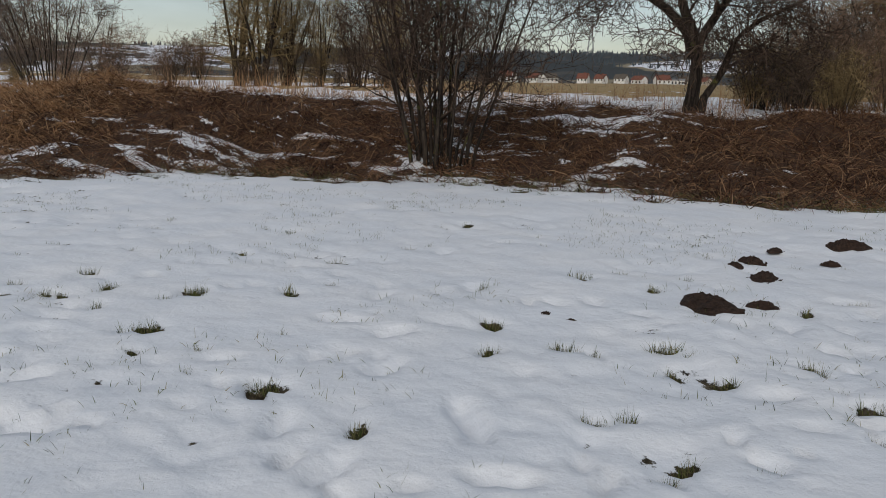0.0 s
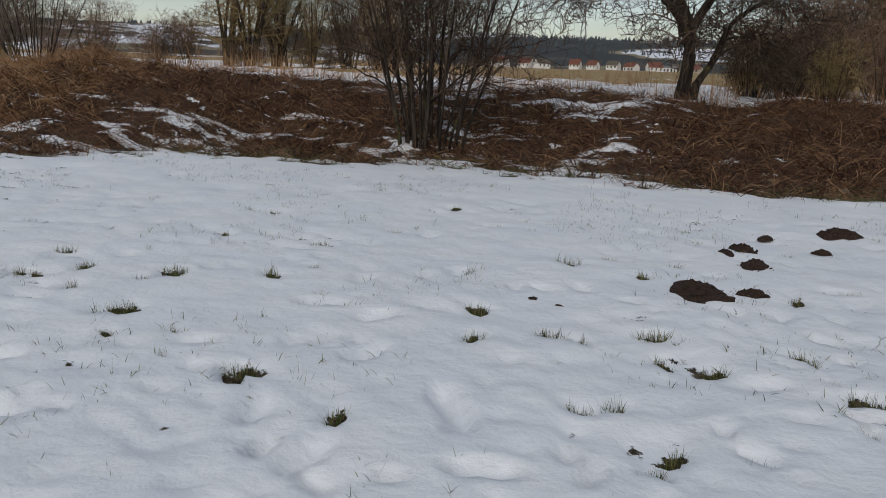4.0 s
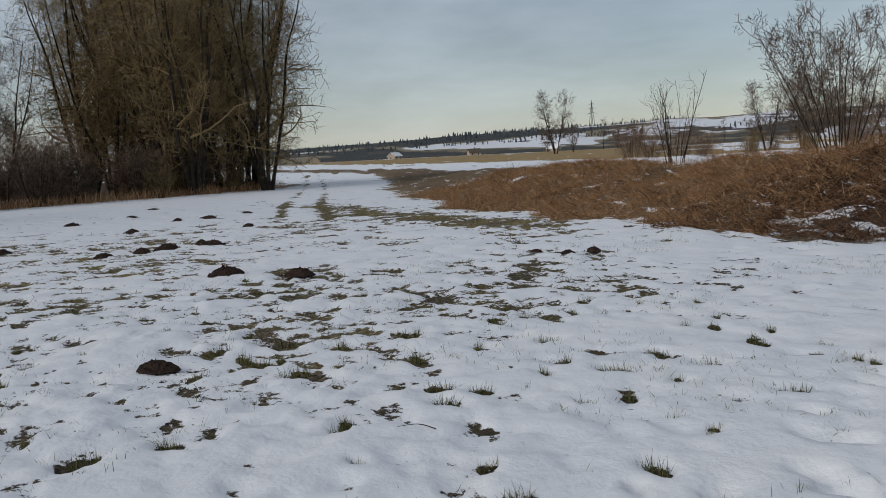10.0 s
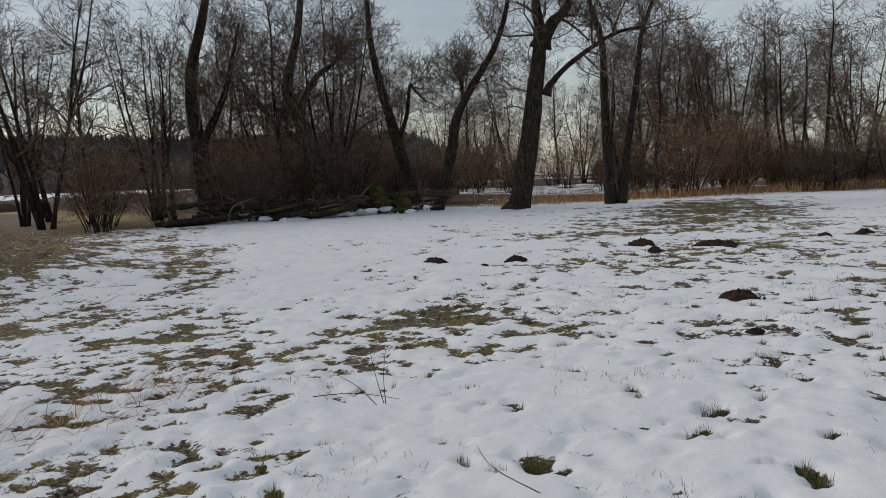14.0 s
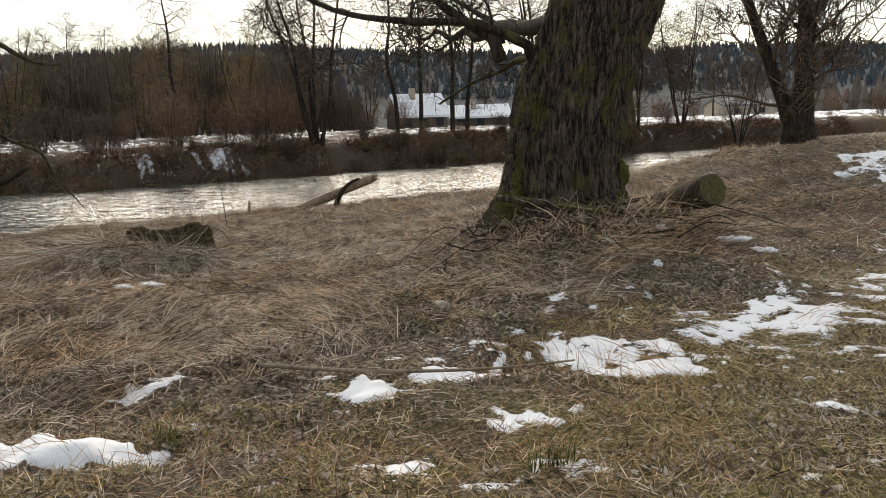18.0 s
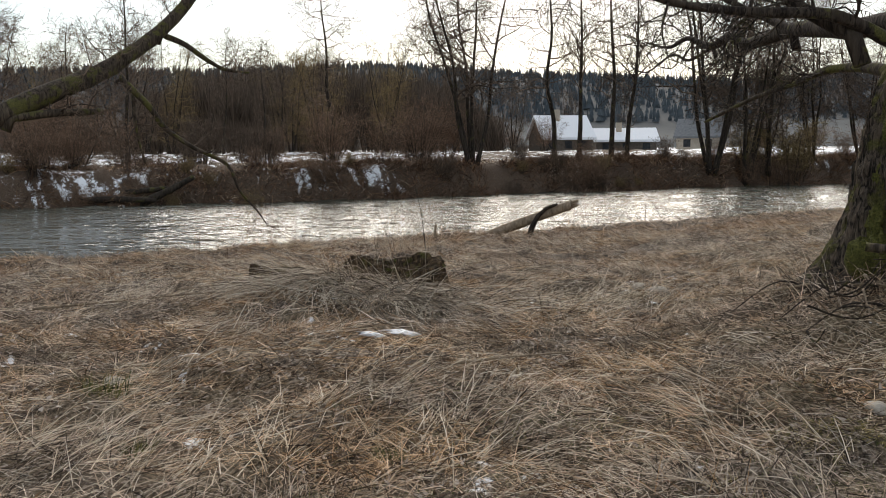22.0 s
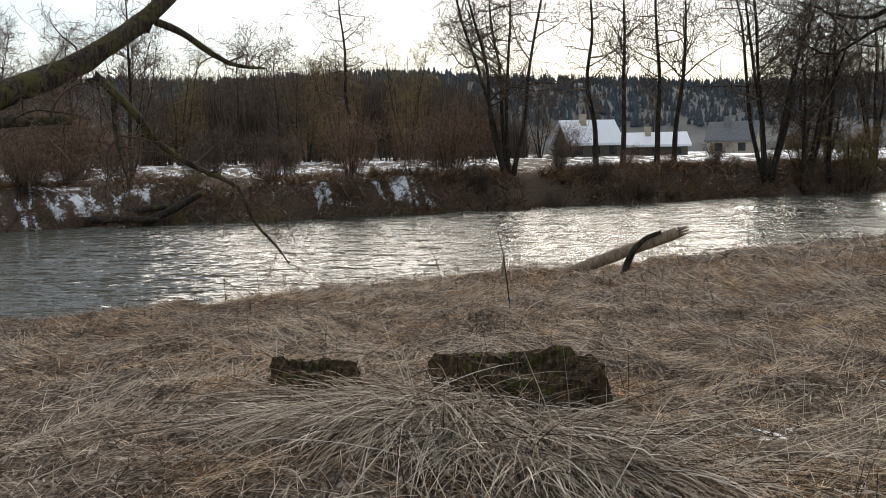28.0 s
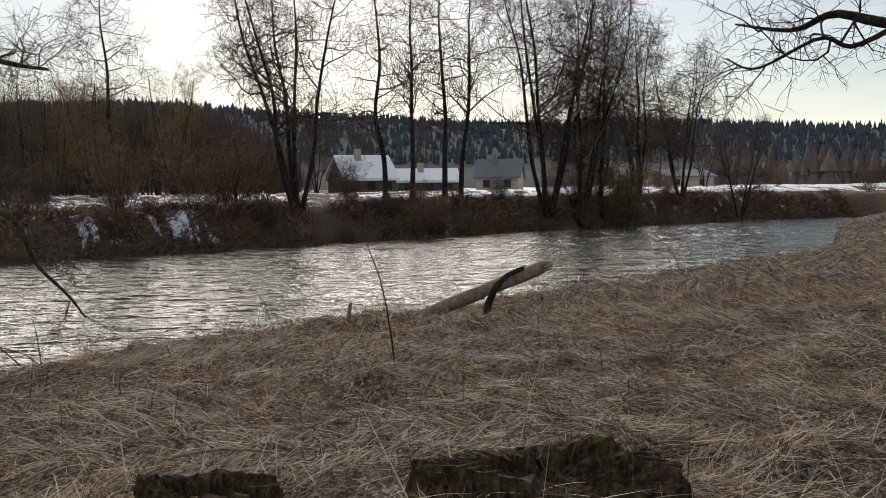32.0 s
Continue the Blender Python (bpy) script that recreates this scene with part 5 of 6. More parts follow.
def house(label, x, y, z, turn, w, d, h, rise, wall, roof, group="village houses", windows=3):
    top = thing("house", label, "house", group, (x, y, z), turn)
    v = [(-w / 2, -d / 2, -1), (w / 2, -d / 2, -1), (w / 2, d / 2, -1), (-w / 2, d / 2, -1), (-w / 2, -d / 2, h), (w / 2, -d / 2, h), (w / 2, d / 2, h), (-w / 2, d / 2, h), (-w / 2, 0, h + rise), (w / 2, 0, h + rise)]
    part("wall", v, [[0, 1, 5, 4], [1, 2, 6, 9, 5], [2, 3, 7, 6], [3, 0, 4, 8, 7]], wall, top)
    o, t = 0.4, 0.3
    s = rise / (d / 2)
    rv = []
    for k in (0, t):
        rv += [(-w / 2 - o, -d / 2 - o, h - o * s + k), (w / 2 + o, -d / 2 - o, h - o * s + k), (w / 2 + o, 0, h + rise + k), (-w / 2 - o, 0, h + rise + k), (w / 2 + o, d / 2 + o, h - o * s + k), (-w / 2 - o, d / 2 + o, h - o * s + k)]
    part("roof", rv, [[0, 1, 2, 3], [3, 2, 4, 5], [9, 8, 7, 6], [11, 10, 8, 9], [0, 6, 7, 1], [5, 4, 10, 11], [1, 7, 8, 2], [2, 8, 10, 4], [0, 3, 9, 6], [3, 5, 11, 9]], roof, top)
    for sy in (-1, 1):
        for k in range(windows):
            cx = -w / 2 + w * (k + 0.5) / windows
            y0 = sy * (d / 2 + 0.04)
            pane = [(cx - 0.5, y0, h * 0.35), (cx + 0.5, y0, h * 0.35), (cx + 0.5, y0, h * 0.8), (cx - 0.5, y0, h * 0.8)]
            pane += [(a, b - sy * 0.2, c) for a, b, c in pane]
            part("window", pane, [[0, 1, 2, 3] if sy < 0 else [3, 2, 1, 0], [4, 5, 1, 0], [5, 6, 2, 1], [6, 7, 3, 2], [7, 4, 0, 3]], M_WINDOW, top)
    part("chimney", [(a, b, c) for c in (h + rise * 0.4, h + rise + 1.0) for a, b in ((0.4, 0.3), (1.1, 0.3), (1.1, 1.0), (0.4, 1.0))], [[0, 1, 5, 4], [1, 2, 6, 5], [2, 3, 7, 6], [3, 0, 4, 7], [4, 5, 6, 7]], roof if roof is not M_SNOW else M_BEIGE, top)
    return top


M_SHED = material("weathered_boards", plain_look((0.07, 0.06, 0.05), (0.15, 0.125, 0.10), 3.0), 0.9)
VILLAGE = "white village house with a red tiled roof"
vr = np.random.default_rng(90)
for k in range(11):
    bx = -150 + k * 14.0 + vr.uniform(-3, 3)
    house(VILLAGE, bx, 600 + vr.uniform(-45, 70), 3.6 + vr.uniform(0, 1.5), vr.uniform(-50, 50), vr.uniform(7, 9.5), vr.uniform(6, 8), vr.uniform(2.4, 3.6), vr.uniform(2.4, 3.2), M_WHITE if vr.random() < 0.6 else M_BEIGE, M_TILE if k % 3 else M_SHED)
house("long white building with a pale flat roof", -31, 590, 3.6, 3, 15, 8, 3.6, 0.8, M_WHITE, M_STEEL, windows=7)
house("farmhouse with a snow-covered roof across the river", 5.0, -118, 0.6, 20, 6.5, 6.5, 2.2, 2.6, M_SHED, M_SNOW, "houses across the river")
house("low outbuilding with a snow-covered roof", -3.5, -124, 0.6, 6, 8, 5, 1.8, 1.4, M_SHED, M_SNOW, "houses across the river")
house("small white house across the river", -15, -132, 0.6, -20, 6, 5, 2.4, 2.2, M_BEIGE, M_STEEL, "houses across the river", 2)
house("low barn with pinkish walls", -52, -158, 0.6, 12, 10, 7, 2.2, 1.1, M_BEIGE, M_STEEL, "houses across the river", 2)
for k in range(5):
    b = 54 + k * 5.3
    house("farmhouse far away in the fields", -math.sin(radians(b)) * 640, math.cos(radians(b)) * 640, 3.0, 40 * k, 9, 7, 3, 2.5, M_BEIGE, M_SNOW if k % 2 else M_SHED, "far farmhouses", 2)


def pylon(x, y, z, h):
    top = thing("pylon", "grey lattice power pylon on the horizon", "pylon", "power pylons", (x, y, z))
    heap = Heap()
    w = h * 0.09
    for sx, sy in ((-1, -1), (1, -1), (1, 1), (-1, 1)):
        heap.tube([(sx * w, sy * w, 0), (sx * w * 0.35, sy * w * 0.35, h * 0.6), (0, 0, h)], [h * 0.006] * 3, 4)
    for k in range(6):
        q, p = k / 6, (k + 1) / 6
        for sy in (-1, 1):
            heap.tube([(-w * (1 - q), sy * w * (1 - q), q * h), (w * (1 - p), sy * w * (1 - p), p * h)], [h * 0.004] * 2, 3)
    heap.make("mast", M_STEEL, top)
    for k, ln in ((0.68, 0.22), (0.8, 0.17), (0.9, 0.12)):
        arm = Heap()
        arm.tube([(-h * ln, 0, k * h), (0, 0, k * h + h * 0.03), (h * ln, 0, k * h)], [h * 0.004, h * 0.007, h * 0.004], 4)
        arm.make("arm", M_STEEL, top)


pylon(-684 * 0.8, 1075 * 0.8, 24, 42)
pylon(-132, 905, 26, 46)
pylon(-770, 505, 12, 44)

# ---- molehills ----


def molehill_stock(seed):
    r = np.random.default_rng(seed)
    v, f, nr, na = [(0, 0, 0.25)], [], 8, 22
    for i in range(1, nr + 1):
        q = i / nr
        for j in range(na):
            a = 2 * math.pi * j / na
            rad = q * (1 + 0.16 * math.sin(2 * a + seed) + 0.10 * math.sin(5 * a)) * 0.5
            h = 0.25 * (1 - q**2.0) ** 1.1 + (0.034 * r.standard_normal() if 0 < i < nr else -0.06)
            v.append((rad * math.cos(a), rad * math.sin(a) * 0.8, h))
    f += [[0, 1 + j, 1 + (j + 1) % na] for j in range(na)]
    for i in range(nr - 1):
        f += [[1 + i * na + j, 1 + (i + 1) * na + j, 1 + (i + 1) * na + (j + 1) % na, 1 + i * na + (j + 1) % na] for j in range(na)]
    top = thing("molehill", "dark molehill of fresh crumbly soil in the snow", "molehill", "molehills")
    part("mound", v, f, M_SOIL, top)
    o = np.array([(1, 0, 0), (-1, 0, 0), (0, 1, 0), (0, -1, 0), (0, 0, 1), (0, 0, -1)]) * r.uniform(0.6, 1.3, (6, 1))
    clod = None
    for _ in range(11):
        a, d, sz = r.uniform(0, 6.28), 0.1 + 0.5 * r.random() ** 0.7, r.uniform(0.03, 0.075)
        h = max(0.0, 0.24 * (1 - (d / 0.5) ** 2))
        if clod is None:
            clod = part("clod", o, [[0, 2, 4], [2, 1, 4], [1, 3, 4], [3, 0, 4], [2, 0, 5], [1, 2, 5], [3, 1, 5], [0, 3, 5]], M_SOIL, top)
            ob = clod
        else:
            ob = new("clod", clod.data)
            ob.parent = top
        ob.matrix_basis = pose(d * math.cos(a), 0.8 * d * math.sin(a), h, 50 * a, 30 * a, 70 * a) @ Matrix.Scale(sz, 4)
    return top


HILLS = [(1.37, 9.27, 0.42), (0.47, 7.36, 0.30), (0.40, 8.07, 0.25), (0.64, 8.87, 0.18), (0.25, 7.85, 0.17), (1.10, 8.32, 0.15), (0.05, 6.28, 0.68), (0.42, 6.36, 0.2), (-1.05, 5.61, 0.12), (-0.85, 5.54, 0.10),
         (-12.3, 2.55, 0.40), (-13.2, 1.65, 0.46), (-12.21, 6.43, 0.2), (-11.66, 6.68, 0.22), (-11.64, 7.15, 0.26), (-29.96, 3.73, 0.6), (-31.26, 5.25, 0.6), (-18.88, 2.3, 0.45), (-18.1, -4.6, 0.85), (-17.8, -4.2, 0.45),
         (-18.15, -6.12, 0.50), (-17.0, -5.52, 0.44), (-10.8, -2.69, 0.45), (-8.48, -2.12, 0.16), (-7.3, 0.17, 0.33), (-18.94, 1.35, 0.5), (-18.43, 0.81, 0.4), (-18.24, 0.07, 0.36), (-19.6, 2.14, 0.4), (-39.29, 2.7, 0.6), (-29.19, 2.65, 0.5),
         (-29.31, 3.69, 0.5), (-30.54, -0.54, 0.5), (-20.05, -2.62, 0.4), (-14.9, -9.5, 0.52), (-15.3, -7.85, 0.45), (-14.5, -8.15, 0.18), (-21.18, -1.92, 0.4), (-25, 1.0, 0.4), (-24, 4.0, 0.4), (-34, 1.5, 0.6)]
molestock = [molehill_stock(s) for s in (1, 2, 3)]
for n, (x, y, w) in reversed(list(enumerate(HILLS))):
    m = pose(x, y, footing(x, y) + (0.025 if 0.14 < w < 0.58 and x > -14 else 0.0), 0, 0, (n * 77) % 360) @ Matrix.Scale(w * (1.0 + 0.08 * (n % 3)), 4) @ Matrix.Diagonal((1, 1, 0.45 if w > 0.58 else 0.8, 1))
    if n < 3:
        molestock[n].matrix_basis = m
    else:
        copy_thing(molestock[n % 3], m)

# ---- grass tufts in the snow ----


def tuft_stock(seed, n):
    global rng
    rng = np.random.default_rng(seed)
    top = thing("grass_tuft", "green and yellow grass tuft melted out of the snow", "grass tuft", "grass tufts in the snow")
    heap = Heap()
    u = rng.uniform(-1, 1, n)
    root = np.stack([u * 0.12, rng.normal(0, 0.026, n), np.full(n, -0.02)], -1)
    way = np.stack([rng.normal(0, 0.035, n) + u * 0.02, rng.normal(0, 0.035, n), rng.uniform(0.05, 0.2, n)], -1)
    heap.blades(root, way, rng.uniform(0.0035, 0.007, n), rng.uniform(0.05, 0.5, n), 2)
    heap.make("grass", M_GRASS, top)
    return top


tuftstock = [tuft_stock(100 + k, 95) for k in range(3)]
for n, (x, y, size) in reversed(list(enumerate(TUFTS))):
    m = pose(x, y, float(land(np.array([x]), np.array([y]))[0]) + 0.01, 0, 0, math.degrees(n * 1.7)) @ Matrix.Scale(0.42 + 0.28 * size, 4)
    if n < 3:
        tuftstock[n].matrix_basis = m
    else:
        copy_thing(tuftstock[n % 3], m)


def blade_field(name, label, mat, x, y, length, width, rise, droop, seed, az=None, segs=2, sink=0.0, category="grass", top=surface, stray=0.8):
    """One mesh of many blades. rise: how steeply they stand, 0 flat to 1 upright."""
    global rng
    rng = np.random.default_rng(seed)
    n = len(x)
    az = rng.uniform(0, 2 * np.pi, n) if az is None else az + rng.normal(0, stray, n)
    el = np.clip(rng.normal(rise, 0.16, n), 0.03, 1.0) * np.pi / 2
    ln = length * rng.uniform(0.5, 1.3, n)
    way = np.stack([np.cos(az) * np.cos(el), np.sin(az) * np.cos(el), np.sin(el)], -1) * ln[:, None]
    root = np.stack([x, y, top(x, y) - sink], -1)
    heap = Heap()
    heap.blades(root, way, width * rng.uniform(0.6, 1.3, n), droop * rng.uniform(0.3, 1.3, n), segs)
    return tagged(heap.make(name, mat), label, category, kind="stuff")


# green blades wherever the snow has gone, and sparse sprigs through it
x, y, r = spots(230000, 201, -13, 5, -11, 9.5, lambda x, y: (snow_cover(x, y) < 0.47) & (y - near_bank(x) > 16))
x, y = x[:52000], y[:52000]
blade_field("meadow_grass", "short green and yellow meadow grass between snow patches", M_GRASS, x, y, 0.075, 0.005, 0.5, 0.5, 202)
x, y, r = spots(15000, 203, -13, 5, -6, 11.5, lambda x, y: (snow_cover(x, y) > 0.5) & (y < brush_front(x)))
k = fbm(x, y, 0.9, 2, 61) > 0.07
x, y = np.repeat(x[k], 3), np.repeat(y[k], 3)
x, y = x + r.normal(0, 0.025, len(x)), y + r.normal(0, 0.025, len(x))
blade_field("grass_sprigs", "thin grass sprigs poking out of the snow", M_GRASS, x, y, 0.08, 0.004, 0.62, 0.35, 204, sink=0.01)
x, y, r = spots(60000, 205, -46, -9, -16, 9.5, lambda x, y: (snow_cover(x, y) < 0.46))
blade_field("far_meadow_grass", "rough grass between far snow patches", M_GRASS, x[:16000], y[:16000], 0.13, 0.012, 0.5, 0.4, 206)

# ---- dead grass between meadow and river ----


def sweep(x, y):
    return 1.0 + 9.0 * fbm(x, y, 2.2, 2, 62)


def straw_zone(x, y):
    return (y - near_bank(x) > 0.3) & (snow_cover(x, y) < 0.62) & (0.72 * x - 0.7 * y > 7.4 + 2.5 * fbm(x, y, 2, 2, 63))


x, y, r = spots(480000, 211, -7, 15, -29, -3.5, straw_zone)
keep = r.random(len(x)) < np.interp(np.hypot(x - 5, y + 11), (0, 6, 12, 22), (1.0, 0.85, 0.5, 0.3)) * (0.25 + 1.0 * sstep(fbm(x, y, 0.6, 2, 66), -0.15, 0.12))
x, y = x[keep][:130000], y[keep][:130000]
half = len(x) // 2
blade_field("dead_grass", "matted tangle of dead straw-coloured grass", M_STRAW, x[:half], y[:half], 0.28, 0.0075, 0.13, 0.10, 212, None, 2, sink=-0.015)
blade_field("tangled_straw", "swept tangle of pale dead grass stems", M_STRAW, x[half:], y[half:], 0.38, 0.0068, 0.14, 0.12, 219, sweep(x[half:], y[half:]), 2, sink=-0.01)
x, y, r = spots(52000, 213, -6, 15, -29, -4, lambda x, y: (y - near_bank(x) > 0.1) & (fbm(x, y, 1.6, 3, 64) > 0.06 - 0.12 * sstep(y - near_bank(x), 8, 3)))
x, y = x[:20000], y[:20000]
blade_field("standing_straw", "standing dead grass in loose tussocks", M_REED, x, y, 0.36, 0.0055, 0.36, 0.3, 214, sweep(x, y), 3)
x, y, r = spots(60000, 241, -5, 13, -27, -5, lambda x, y: straw_zone(x, y) & (fbm(x, y, 1.2, 2, 70) > -0.03))
x, y = x[:15000], y[:15000]
blade_field("pale_stems", "single pale dry stems lying on the dead grass", M_PALE, x, y, 0.42, 0.0075, 0.2, 0.2, 242, sweep(x, y) + 0.5, 3, sink=-0.04)
# shocks of long bent grass, each leaning its own way
cx, cy, r = spots(5200, 251, -7, 14.5, -28.5, -5.5, lambda x, y: (y - near_bank(x) > 0.2) & (snow_cover(x, y) < 0.42) & (0.72 * x - 0.7 * y > 7.8) & (fbm(x, y, 2.0, 2, 67) > -0.12) & (np.hypot(x - 6, y + 10.5) > 0.6))
cx, cy = cx[:3000], cy[:3000]
lean = np.repeat(r.uniform(0, 2 * np.pi, len(cx)), 18)
x, y = np.repeat(cx, 18) + r.normal(0, 0.10, len(lean)), np.repeat(cy, 18) + r.normal(0, 0.10, len(lean))
blade_field("bent_grass", "long bent shocks of dead grass", M_STRAW, x, y, 0.34, 0.0065, 0.34, 0.5, 252, lean, 3)
x, y, r = spots(150000, 243, -4, 12, -14, -3.5, lambda x, y: (snow_cover(x, y) < 0.5) & (0.72 * x - 0.7 * y > 3.6 + 2 * fbm(x, y, 1.2, 2, 72)) & (0.72 * x - 0.7 * y < 11.5))
blade_field("straw_litter", "short broken bits of dead straw on the ground", M_STRAW, x[:70000], y[:70000], 0.13, 0.0062, 0.16, 0.1, 244, None, 2, sink=-0.012)
# short yellow-green grass and fallen leaves between snow and straw
x, y, r = spots(210000, 253, -4.5, 8.5, -10.5, -2.2, lambda x, y: (snow_cover(x, y) < 0.47) & (0.72 * x - 0.7 * y > 1.5) & (fbm(x, y, 0.5, 2, 68) + 0.10 * (6.2 - 0.72 * x + 0.7 * y) > -0.02))
blade_field("short_grass", "short yellow-green grass among dead leaves", M_SHORT, x[:90000], y[:90000], 0.085, 0.0052, 0.42, 0.4, 254)
x, y, r = spots(80000, 255, -4, 11, -19, -3, lambda x, y: (snow_cover(x, y) < 0.45) & (0.72 * x - 0.7 * y > 3.0) & (fbm(x, y, 0.9, 3, 69) > 0.02))
blade_field("dead_leaves", "curled grey-brown dead leaves on the ground", M_LEAF, x[:22000], y[:22000], 0.052, 0.03, 0.14, -0.15, 256, sink=-0.012, category="leaf litter")
x, y, r = spots(60000, 257, -22, 13, -50, -25, lambda x, y: (y - near_bank(x) > 0.0) & (y - near_bank(x) < 9) & ((y < -28) | (x > 2)))
blade_field("riverside_straw", "dead straw along the water's edge", M_STRAW, x[:12000], y[:12000], 0.5, 0.016, 0.3, 0.4, 258, None, 3)
x, y, r = spots(15000, 215, -16, -4, -27, -13, lambda x, y: (y - near_bank(x) > 0.5) & (snow_cover(x, y) < 0.5))
blade_field("levee_grass", "dead brown grass on the river bank", M_STRAW, x, y, 0.42, 0.009, 0.3, 0.5, 216)
x, y, r = spots(2200, 217, -4, 14, -29, -13, lambda x, y: (y - near_bank(x) > 0.2) & (y - near_bank(x) < 9))
blade_field("tall_stalks", "tall thin dry stalks standing in the dead grass", M_STALK, r.uniform(2.0, 6.6, 130), r.uniform(-18.5, -13.2, 130), 0.9, 0.007, 0.74, 0.12, 221, None, 4)
blade_field("weed_stalks", "thin upright dead weed stalks by the water", M_BRAMBLE, x[:750], y[:750], 0.6, 0.008, 0.72, 0.15, 218, None, 3)

# ---- brambles and reeds on the north bank ----
on_bank = lambda x, y: (y - brush_front(x) > 0.25) & (y - brush_front(x) < 8.2)
x, y, r = spots(120000, 221, -34, 15, 9, 26, on_bank)
k = (r.random(len(x)) < 0.15 + 0.85 * sstep(x, -14.5, -12)) & ((snow_cover(x, y) < 0.55) | (r.random(len(x)) < 0.25))
x, y = x[k][:46000], y[k][:46000]
blade_field("brambles", "tangled dark brown brambles covering the bank", M_BRAMBLE, x, y, 0.6, 0.013, 0.36, 0.5, 222, None, 3, category="brambles")
x, y, r = spots(40000, 223, -36, -8, 9, 26, on_bank)
k = (r.random(len(x)) < 1.1 * sstep(-x, 11.5, 14)) & ((snow_cover(x, y) < 0.6) | (r.random(len(x)) < 0.4))
x, y = x[k][:20000], y[k][:20000]
blade_field("bank_reeds", "orange-brown dead grass on the bank", M_REED, x, y, 0.6, 0.011, 0.5, 0.45, 224, None, 3)
# tussocks that hang over one another on the bank
for mat, seed, lo, hi, n, label in ((M_REED, 261, -36, -11.5, 1500, "orange-brown hanging grass tussocks on the bank"), (M_BRAMBLE, 263, -15, 13, 1300, "dark reddish bramble mounds on the bank")):
    cx, cy, r = spots(n * 5, seed, lo, hi, 9, 24, lambda x, y: (y - brush_front(x) > 0.3) & (y - brush_front(x) < 7.8) & (snow_cover(x, y) < 0.55))
    cx, cy = cx[:n], cy[:n]
    lean = np.repeat(r.normal(-math.pi / 2, 0.9, len(cx)), 18)
    x, y = np.repeat(cx, 18) + r.normal(0, 0.13, len(lean)), np.repeat(cy, 18) + r.normal(0, 0.13, len(lean))
    blade_field("bank_tussocks", label, mat, x, y, 0.52, 0.015, 0.45, 0.8, seed + 1, lean, 3)
x, y, r = spots(26000, 225, -24, 14, 19, 30, lambda x, y: (y - brush_front(x) > 8.5) & (fbm(x, y, 4, 2, 65) > 0.02))
blade_field("crest_reeds", "tall dry reeds behind the bank", M_REED, x[:5000], y[:5000], 0.85, 0.010, 0.82, 0.2, 226)
x, y, r = spots(16000, 227, -9, 4, 11, 14.5, lambda x, y: (y - brush_front(x) > -1.1) & (y - brush_front(x) < 1.2) & (snow_cover(x, y) < 0.6))
blade_field("bank_foot_grass", "greenish grass at the foot of the bank", M_GRASS, x[:7000], y[:7000], 0.16, 0.008, 0.5, 0.4, 228)
x, y, r = spots(30000, 229, -66, -36, -20, 14, lambda x, y: (edge_dist(x, y) > -3) & (edge_dist(x, y) < 1))
blade_field("wood_edge_reeds", "pale dry reeds along the edge of the wood", M_REED, x[:9000], y[:9000], 0.9, 0.03, 0.75, 0.25, 230)
# far bank scrub
for mat, label, seed, n, length, width in ((M_BRAMBLE, "dark dead scrub on the far river bank", 231, 34000, 1.1, 0.032), (M_TWIG_RED, "brown dead scrub on the far river bank", 233, 26000, 1.1, 0.028), (M_STRAW, "pale dead grass on the far river bank", 235, 14000, 0.7, 0.028)):
    x, y, r = spots(330000, seed, -36, 46, -82, -36, lambda x, y: (far_bank(x) - y > -0.1) & (far_bank(x) - y < 6))
    k = (snow_cover(x, y) < 0.5) & (fbm(x, y, 3.0, 2, seed) > -0.06)
    blade_field("far_bank_scrub", label, mat, x[k][:n], y[k][:n], length, width, 0.45, 0.45, seed + 1, None, 3, category="scrub")


# ---- the mound with the rotten stump ----


def lump(heap, c, size, seed, n=9, m=14, rough=0.22):
    r = np.random.default_rng(seed)
    th, ph = np.meshgrid(np.linspace(0.04, 3.1, n), np.linspace(0, 2 * np.pi, m, False), indexing="ij")
    k = 1 + rough * r.standard_normal((n, m, 1))
    k[0], k[-1] = k[0].mean(), k[-1].mean()
    q = np.stack([np.sin(th) * np.cos(ph), np.sin(th) * np.sin(ph), np.cos(th)], -1) * k * np.asarray(size)
    heap.add(q.reshape(-1, 3) + np.asarray(c), [[a * m + b, (a + 1) * m + b, (a + 1) * m + (b + 1) % m, a * m + (b + 1) % m] for a in range(n - 1) for b in range(m)])


